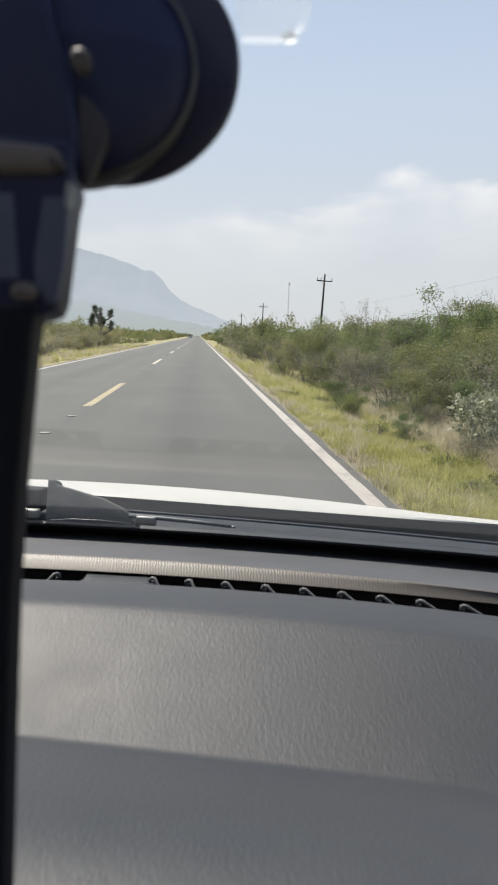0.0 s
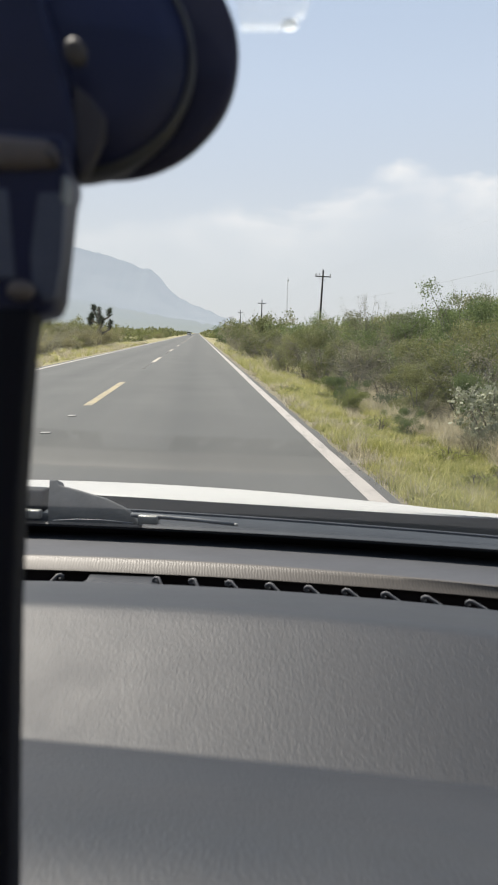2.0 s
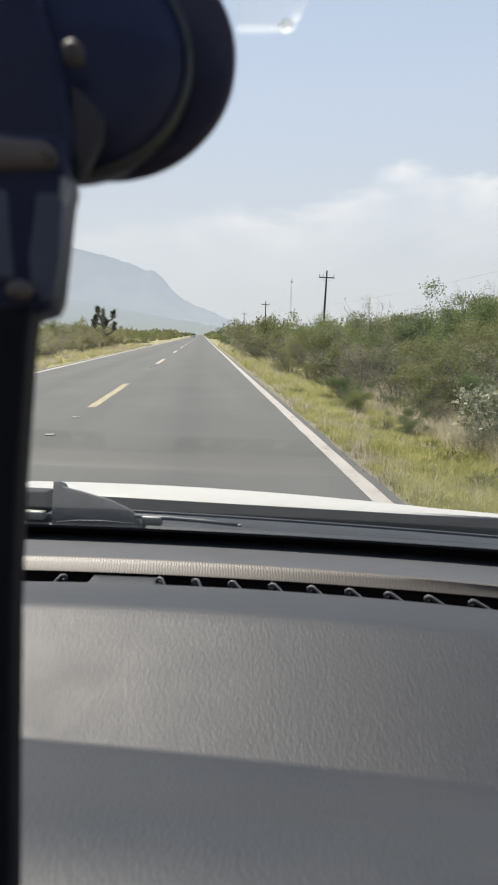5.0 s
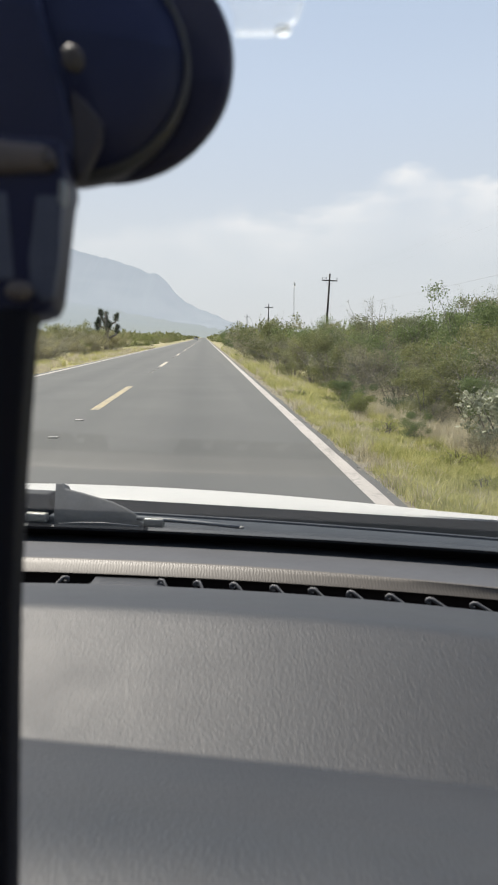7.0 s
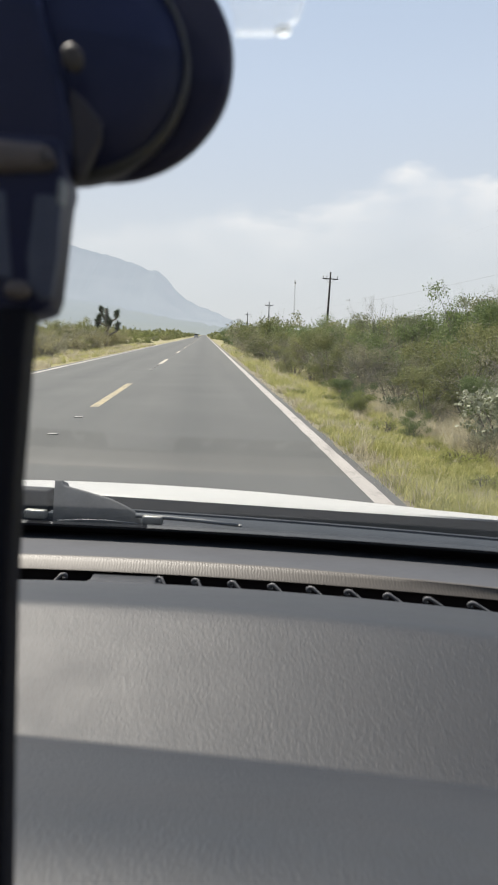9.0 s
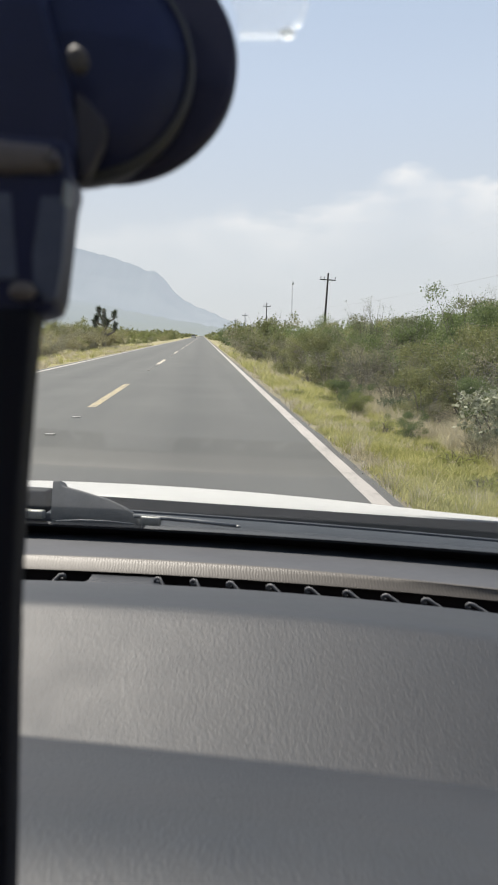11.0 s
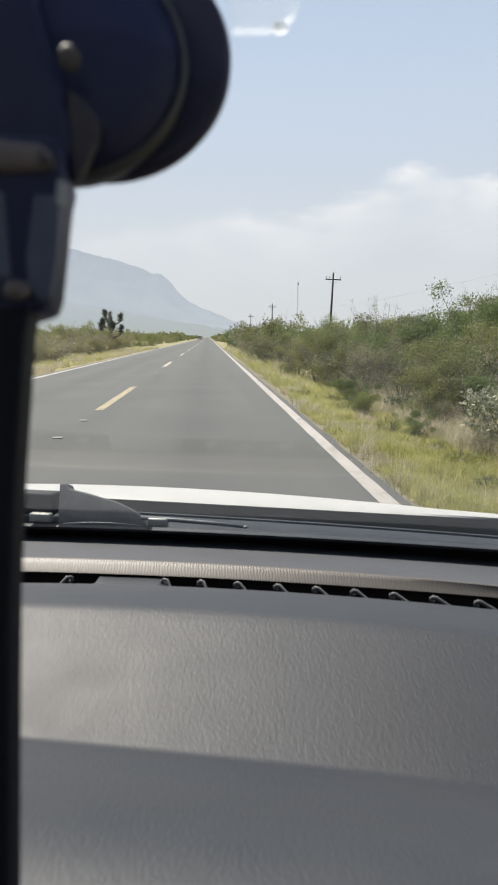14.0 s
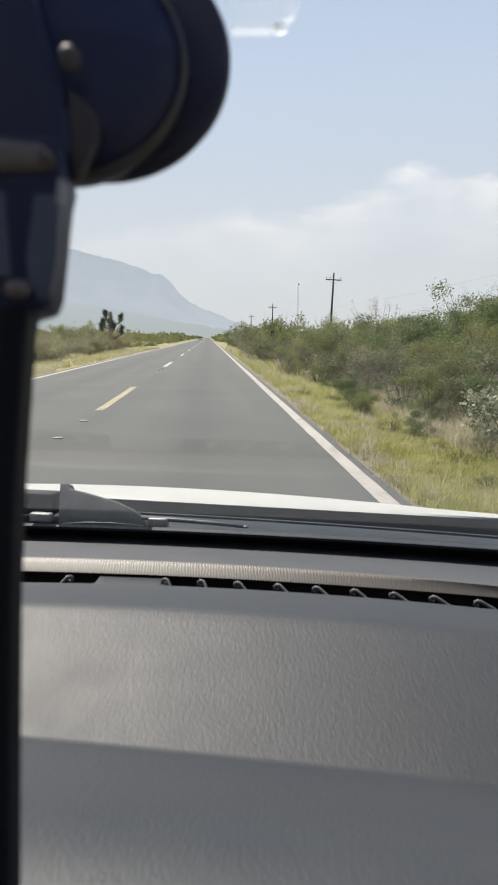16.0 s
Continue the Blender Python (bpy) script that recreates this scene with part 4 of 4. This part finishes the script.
def build_car():
    X0, X1 = -1.34, 0.56
    # bonnet: rear edge, crest, then falling away to the front
    part("bonnet", sweep([(0.985, (1.299, -0.272, 0.0)), (0.9985, (1.293, -0.272, 0.0)), (1.002, (1.304, -0.27, -0.05)), (1.0005, (1.38, -0.30, -0.14)), (0.990, (1.461, -0.305, -0.30)),
                          (0.966, (1.56, -0.29, -0.30)), (0.90, (1.78, -0.27, -0.3)), (0.80, (1.98, -0.25, -0.3)), (0.62, (2.08, -0.25, -0.3)), (0.30, (2.10, -0.25, -0.3))], X0, X1, 48),
         M_BODY, car, "glossy white bonnet")
    # cowl panel between bonnet and glass
    part("cowl_panel", sweep([(0.95, (1.035, -0.24, -0.15)), (0.992, (1.075, -0.24, -0.155)), (1.000, (1.098, -0.24, -0.156)), (1.003, (1.14, -0.25, -0.15)), (1.001, (1.178, -0.27, -0.11)),
                              (0.984, (1.192, -0.275, -0.10)), (0.980, (1.24, -0.31, -0.05)), (0.982, (1.290, -0.266, 0.0)), (0.93, (1.294, -0.27, 0.0))], X0, X1, 48),
         M_COWL, car, "weathered grey plastic cowl below the glass")
    part("bonnet_seal", sweep([(0.986, (1.193, -0.276, -0.10)), (0.9955, (1.203, -0.283, -0.09)), (0.9965, (1.264, -0.262, -0.03)), (1.0000, (1.2865, -0.27, 0.0)), (0.9995, (1.2910, -0.272, 0.0)), (0.98, (1.2920, -0.272, 0.0))], X0, X1, 48), M_SEAL, car, "dusty dark rubber seal behind the bonnet")
    part("cowl_lip", sweep([(0.996, (1.186, -0.272, -0.105)), (1.0016, (1.189, -0.273, -0.105)), (1.0022, (1.194, -0.274, -0.10)), (0.996, (1.197, -0.275, -0.10))], X0, X1, 48), M_COWL, car, "thin cowl lip")
    # windshield with its black border
    g = lambda t: (1.02 - t, -0.22 * (1 - 0.45 * t), -0.14)
    steps = [i / 10 * 1.02 for i in range(11)]
    glass = part("windshield", sweep([(1.0 + 0.4345 * t, g(t)) for t in steps], X0, X1, 32), M_GLASS, car, "raked clear windshield glass")
    glass.visible_shadow = False
    part("windshield_seal", sweep([(0.975, (1.03, -0.22, -0.14)), (0.997, (1.014, -0.22, -0.14)), (1.0265, (0.945, -0.212, -0.14)), (1.0560, (0.880, -0.208, -0.14)), (1.0585, (0.881, -0.208, -0.14))], X0, X1, 48),
         M_BLACK, car, "black border along the foot of the glass")
    dash = part("dashboard", sweep([(1.020, (0.719, -0.175, -0.314)), (1.0420, (0.7185, -0.175, -0.314)), (1.0452, (0.716, -0.175, -0.314)), (1.0475, (0.711, -0.175, -0.314)), (1.0535, (0.69, -0.175, -0.315)), (1.067, (0.64, -0.177, -0.325)), (1.0795, (0.59, -0.179, -0.338)),
                                    (1.0838, (0.568, -0.180, -0.346)), (1.0858, (0.5555, -0.181, -0.343)), (1.0860, (0.549, -0.181, -0.341)), (1.0850, (0.5425, -0.182, -0.335)), (1.0818, (0.533, -0.1853, -0.313)), (1.0746, (0.512, -0.1925, -0.264)), (1.0643, (0.482, -0.203, -0.194)), (1.0541, (0.452, -0.2133, -0.125)), (1.0440, (0.4225, -0.2235, -0.056)),
                                    (1.0432, (0.4185, -0.2235, -0.055)), (1.0450, (0.4140, -0.2235, -0.055)), (1.0590, (0.380, -0.212, -0.05)), (1.0753, (0.340, -0.20, -0.045)), (1.0905, (0.302, -0.19, -0.04)), (1.0985, (0.280, -0.183, -0.04)), (1.1035, (0.260, -0.178, -0.04)), (1.1050, (0.241, -0.172, -0.04)),
                                    (1.1030, (0.220, -0.168, -0.04)), (1.0950, (0.190, -0.165, -0.04)), (1.070, (0.130, -0.16, -0.04)), (1.02, (0.085, -0.16, -0.04)), (0.90, (0.06, -0.16, -0.04)), (0.55, (0.05, -0.16, -0.04))], X0, X1, 72),
                M_DASH, car, "grained grey vinyl dashboard top")
    part("rear_shelf", sweep([(1.0535, (0.7690, -0.203, -0.272)), (1.0490, (0.790, -0.205, -0.25)), (1.0355, (0.925, -0.2215, -0.1376)), (1.012, (0.938, -0.2215, -0.1376)), (0.975, (1.0, -0.22, -0.14))], X0, X1, 48), M_TRIM, dash, "smooth grey strip under the glass")
    part("padded_edge", sweep([(1.0440, (0.7520, -0.186, -0.213)), (1.0456, (0.7450, -0.186, -0.213)), (1.0470, (0.7432, -0.186, -0.213)), (1.0492, (0.7462, -0.188, -0.218)), (1.0534, (0.7535, -0.194, -0.239)), (1.0566, (0.7590, -0.201, -0.2705)), (1.0572, (0.7625, -0.203, -0.2765)),
                               (1.0562, (0.7655, -0.203, -0.275)), (1.0535, (0.7675, -0.203, -0.272)), (1.045, (0.7685, -0.203, -0.272))], X0, X1, 64), M_ROLL, dash, "pale ribbed padded edge")
    part("vent_well", sweep([(1.0425, (0.7190, -0.175, -0.314)), (1.005, (0.7190, -0.175, -0.314)), (0.998, (0.742, -0.183, -0.235)), (1.0450, (0.7510, -0.186, -0.213))], X0, X1, 48), M_WELL, dash, "brown-black open defroster slot")
    # solid tab that bridges the slot
    bm, rows = bmesh.new(), []
    for z, c, half in [(1.0462, (0.713, -0.175, -0.314), 0.042), (1.0459, (0.7165, -0.176, -0.305), 0.0385), (1.0454, (0.722, -0.178, -0.28), 0.0368), (1.0437, (0.7445, -0.186, -0.213), 0.0360), (1.020, (0.7445, -0.186, -0.213), 0.0360)]:
        rows.append([bm.verts.new((-0.081 + half * k / 4, bowed(c, -0.081 + half * k / 4), z)) for k in range(-4, 5)])
    for a, b in zip(rows, rows[1:]):
        for k in range(8):
            bm.faces.new((a[k], a[k + 1], b[k + 1], b[k]))
    bmesh.ops.recalc_face_normals(bm, faces=bm.faces)
    bmesh.ops.solidify(bm, geom=bm.faces[:], thickness=0.002)
    part("bridge", smooth_all(bm), M_DASH, dash, "smooth grey tab across the slot")
    # hooked fins standing in the slot
    def fin(x, bend):
        bm = bmesh.new()
        y0 = bowed((0.7175, -0.175, -0.314), x)
        turn = 1 if bend > 0 else -1
        prof = [(abs(bend) * 1.35 + 0.0015, -0.003, 1.0412), (abs(bend) * 1.1 + 0.001, -0.001, 1.0436), (abs(bend) * 0.7 + 0.001, 0.001, 1.0458), (abs(bend) * 0.3 + 0.0005, 0.003, 1.0480), (0.0002, 0.005, 1.0497),
                (-0.0028, 0.006, 1.0500), (-0.0050, 0.007, 1.0484), (-0.0052, 0.007, 1.0462), (-0.0032, 0.007, 1.0448), (-0.0008, 0.007, 1.0456)]
        tube([(x + turn * px, y0 + py, pz) for px, py, pz in prof], [0.0022, 0.0019, 0.0017, 0.0017, 0.0018, 0.0019, 0.0019, 0.0017, 0.0013, 0.0009], 8, bm)
        part("defroster_fin", bm, M_FIN, dash)
    for x, b in [(-0.1480, -0.0060), (-0.043, 0.003), (-0.0055, 0.0025), (0.032, 0.0055), (0.0726, 0.0065), (0.111, 0.0075), (0.148, 0.0085), (0.185, 0.0095), (0.222, 0.0105), (0.2615, 0.0115), (0.301, 0.0125), (0.34, 0.013)]:
        fin(x, b * 0.82)
    # wiper: dark hinge cover, arm and bright fittings
    part("hinge_cover", box(0.098, 0.03, 0.037, pose(-0.2965, 1.192, 1.0275, 0, 0, -13), 0.004), M_HINGE, car, "dark grey plastic hinge cover beside the wiper")
    wiper = part("wiper", wiper_cover(), M_WIPER, car, "faded black wiper arm cover at rest")
    part("fitting", box(0.036, 0.014, 0.014, pose(-0.268, 1.149, 1.0125, 0, 0, -14), 0.003), M_CHROME, wiper, "bright metal fitting")
    part("fitting", box(0.032, 0.012, 0.014, pose(-0.078, 1.100, 1.0150, 0, 0, -14), 0.003), M_CHROME, wiper, "bright metal fitting")
    part("lip", tube([(-0.226, 1.112, 1.0105), (-0.19, 1.105, 1.0140), (-0.15, 1.098, 1.0146), (-0.10, 1.088, 1.0122)], [0.0011, 0.0013, 0.0013, 0.0010], 8), M_ARM, wiper, "pale lower edge of the cover")
    # pale bar added to carry the highlight line along the cowl edge
    part("blade", tube([(-0.105, 1.107, 1.0205), (-0.05, 1.0945, 1.0195), (0.0, 1.083, 1.0180), (0.056, 1.069, 1.0150)], [0.0036, 0.0034, 0.0032, 0.0028], 8), M_ARM, wiper, "thin pale bar for the bright line along the cowl")
    part("nozzle", lathe([(0, 0), (0.0035, 0), (0.003, 0.003), (0, 0.0035)], 12, Matrix.Translation((0.0555, 1.062, 1.0150))), M_CHROME, car, "tiny bright washer nozzle")
    # unseen shell that closes the cabin, lined pale to bounce light inside
    part("roof", sweep([(1.442, (-0.02, -0.13, -0.12)), (1.465, (-0.04, -0.13, -0.12)), (1.50, (-0.35, 0, -0.02)), (1.50, (-1.2, 0, 0)), (1.44, (-1.5, 0, 0)), (1.42, (-1.5, 0, 0)), (1.47, (-1.2, 0, 0)), (1.47, (-0.35, 0, -0.02)), (1.447, (-0.07, -0.13, -0.12)), (1.436, (-0.03, -0.13, -0.12))], X0, X1, 24),
         M_HEADLINER, car, "pale grey roof lining")
    for s, x in (("L", X0), ("R", X1)):
        ya, yb = bowed((1.02, -0.22, -0.14), x), bowed((-0.02, -0.13, -0.12), x)
        part("windshield_pillar", tube([(x, ya, 0.98), (x, (ya + yb) / 2, 1.22), (x, yb, 1.45), (x, yb - 0.4, 1.48)], [0.045, 0.04, 0.04, 0.04], 10), M_LINING, car)
        part("door", box(0.05, 2.3, 0.72, Matrix.Translation((x + (0.02 if x > 0 else -0.02), -0.45, 0.66)), 0.01), M_LINING, car)
        part("rear_pillar", box(0.05, 0.14, 0.5, Matrix.Translation((x, -1.42, 1.2)), 0.01), M_LINING, car)
    part("rear_wall", box(X1 - X0, 0.05, 0.62, Matrix.Translation(((X0 + X1) / 2, -1.5, 0.63)), 0.01), M_LINING, car)
    for x in (X0, X1):
        part("fender", box(0.03, 1.15, 0.50, Matrix.Translation((x, 0.96, 0.58)), 0.01), M_BODY, car)
        for wy in (1.15, -1.15):
            part("wheel", lathe([(0, -0.09), (0.28, -0.09), (0.30, -0.06), (0.30, 0.06), (0.28, 0.09), (0, 0.09)], 28, pose(x * 0.93, wy, 0.30, 0, 90, 0)), M_BLACK, car)
    part("floor_pan", box(X1 - X0, 3.4, 0.04, Matrix.Translation(((X0 + X1) / 2, 0.2, 0.32)), 0.01), M_TRIM, car)


def wiper_cover():
    """A wedge-shaped cover that rises to a small upright tip."""
    outline = [(-0.240, 0.994), (-0.242, 1.022), (-0.2432, 1.055), (-0.2435, 1.071), (-0.2305, 1.0715), (-0.2265, 1.0625), (-0.1985, 1.0575), (-0.1720, 1.0510), (-0.1480, 1.0455), (-0.1270, 1.0370), (-0.1080, 1.0260), (-0.092, 1.008), (-0.095, 0.996), (-0.16, 0.992)]
    bm = bmesh.new()
    face = bm.faces.new([bm.verts.new((x, 1.13 - 0.25 * (x + 0.2) + 0.55 * (z - 1.0), 1.0 + 0.87 * (z - 1.0))) for x, z in outline])
    out = bmesh.ops.extrude_face_region(bm, geom=[face])
    for v in out["geom"]:
        if isinstance(v, bmesh.types.BMVert):
            v.co += Vector((0.006, 0.024, -0.010))
    bmesh.ops.recalc_face_normals(bm, faces=bm.faces)
    return bevelled(bm, 0.003, 2, 20)


build_car()


# ---- phone mount stuck to the glass ----
def slab(pts, near, deep, bev):
    """A moulded plate: outline in millimetres, its face that far from the origin, and its thickness."""
    bm = bmesh.new()
    f = bm.faces.new([bm.verts.new((x / 1000, y / 1000, -near)) for x, y in pts])
    out = bmesh.ops.extrude_face_region(bm, geom=[f])
    for v in out["geom"]:
        if isinstance(v, bmesh.types.BMVert):
            v.co.z -= deep
    bmesh.ops.recalc_face_normals(bm, faces=bm.faces)
    return bevelled(bm, bev, 4, 25)


def build_mount():
    root = new("suction_mount")
    root.matrix_basis = pose(0, 0, 1.3, 90 - 8.20, -1.0, -3.36) @ Matrix.Scale(0.74, 4)
    r = 0.0425
    tilt = Matrix.Translation((-0.0563, 0.1188, -0.226)) @ pose(0, 0, 0, -4, 4, 0)
    back = Matrix.Translation((-0.0465, 0.1285, -0.23)) @ pose(0, 0, 0, -6, 6, 0)
    part("cup", lathe([(0, -0.010), (r * 0.86, -0.010), (r * 0.875, -0.004), (r * 0.84, 0.001), (r * 0.6, 0.004), (r * 0.35, 0.0052), (0, 0.0055)], 72, tilt), M_MOUNT, root, "round black suction cup")
    part("flange", lathe([(r * 0.5, -0.007), (r * 0.93, -0.006), (r * 0.975, -0.0065), (r * 0.997, -0.0085), (r * 1.0, -0.012), (r * 0.97, -0.016), (0, -0.016)], 72, back), M_MOUNT_RIM, root, "worn dark flange")
    part("ring", lathe([(r * 0.865, -0.008), (r * 0.893, -0.003), (r * 0.885, 0.0006), (r * 0.855, 0.0016), (r * 0.83, -0.001)], 72, tilt), M_MOUNT_RING, root, "pale ring with its highlight in the colour")
    tab = part("pull_tab", slab([(-23, 165), (-14, 157), (-8.5, 149), (-5.6, 141), (-4.8, 134.2), (7, 134.2), (11.5, 135.6), (15.2, 139.2), (17.2, 145), (17.2, 165)], 0.238, 0.0016, 0.0006), M_CLEAR, root, "clear soft plastic pull tab")
    part("tab_edge", slab([(-4.8, 134.6), (-4.7, 133.3), (7.2, 133.3), (12.0, 134.9), (16, 138.8), (18, 145), (18, 158), (17.2, 158), (17.2, 145), (15.2, 139.2), (11.5, 135.6), (7, 134.6)], 0.2376, 0.0024, 0.0003), M_CLEAR_EDGE, tab, "milky moulded edge")
    # white bead added in place of a sun glint on the clear plastic
    part("nub", lathe([(0, 0.0022), (0.0012, 0.0018), (0.0019, 0.0008), (0.0021, 0)], 20, Matrix.Translation((0.0108, 0.1338, -0.2370)) @ Matrix.Diagonal((1.25, 0.9, 1, 1))), M_GLINT_BEAD, tab, "bead added for a sun glint on the tab")
    part("button", lathe([(0, 0), (0.0035, 0), (0.0032, 0.0012), (0.002, 0.002), (0, 0.0022)], 24, Matrix.Translation((-0.0512, 0.1116, -0.2118)) @ pose(0, 0, 0, 0, 0, 20) @ Matrix.Diagonal((0.9, 1.25, 1, 1))), M_MOUNT_BUTTON, root, "brown-grey button")
    part("rib", slab([(-52.6, 104.5), (-48.0, 100.5), (-43.5, 95.0), (-43.8, 89.0), (-48.5, 79.0), (-51.8, 76.5), (-52.7, 97.3)], 0.2135, 0.005, 0.0016), M_MOUNT_RIB, root, "worn brownish rib")
    part("lever", slab([(-87.9, 143.0), (-64.0, 143.0), (-60.0, 125.0), (-54.5, 107.0), (-51.0, 91.7), (-52.0, 77.1), (-87.9, 77.1)], 0.212, 0.012, 0.004), M_MOUNT, root, "flat locking lever")
    part("bracket", slab([(-85.0, 88.7), (-53.0, 86.3), (-51.4, 73.9), (-52.5, 69.5), (-55.6, 42.2), (-57.0, 38.1), (-65.8, 35.8), (-85.0, 35.8)], 0.205, 0.016, 0.0026), M_MOUNT, root, "moulded black bracket")
    # thin plates that carry the painted light on the bracket sides
    part("side_face", slab([(-59.9, 70.0), (-52.6, 70.0), (-53.6, 52.0), (-55.4, 41.5), (-58.5, 40.0), (-61.8, 44.0), (-62.3, 53.2)], 0.2044, 0.003, 0.0008), M_MOUNT_SIDE, root, "navy side of the bracket with its light painted in")
    part("side_face", slab([(-74.0, 71.0), (-68.3, 71.0), (-66.9, 52.0), (-66.4, 46.5), (-74.0, 46.5)], 0.2044, 0.003, 0.0008), M_MOUNT_SIDE, root, "navy side of the bracket with its light painted in")
    # small pale plate added as the highlight on the bracket corner
    part("worn_corner", slab([(-53.4, 74.6), (-51.6, 74.0), (-51.9, 69.0), (-53.0, 66.8), (-53.9, 68.0)], 0.2040, 0.004, 0.0008), M_MOUNT_GLINT, root, "pale grey plate painted as a corner highlight")
    # the soft highlight on the collar is put into its pale colour
    part("collar", slab([(-83.7, 86.6), (-56.9, 84.2), (-53.8, 80.3), (-54.4, 76.3), (-83.7, 75.5)], 0.202, 0.01, 0.0036), M_MOUNT_PALE, root, "pale collar, its soft highlight painted in")
    part("hinge_pin", lathe([(0, 0), (0.0045, 0), (0.005, 0.002), (0.004, 0.004), (0, 0.0045)], 24, Matrix.Translation((-0.0642, 0.0428, -0.2040)) @ Matrix.Diagonal((0.75, 0.55, 1, 1))), M_MOUNT_PALE, root, "pale hinge pin")
    part("arm", slab([(-84.1, 38.7), (-61.0, 38.7), (-62.4, 30.5), (-65.6, -10.5), (-67.3, -42.2), (-68.1, -84.9), (-68.9, -145.2), (-84.1, -145.2)], 0.203, 0.012, 0.002), M_MOUNT_ARM, root, "long straight black arm")
    tagged(root, "black suction phone mount with a long straight arm", "phone mount")


build_mount()
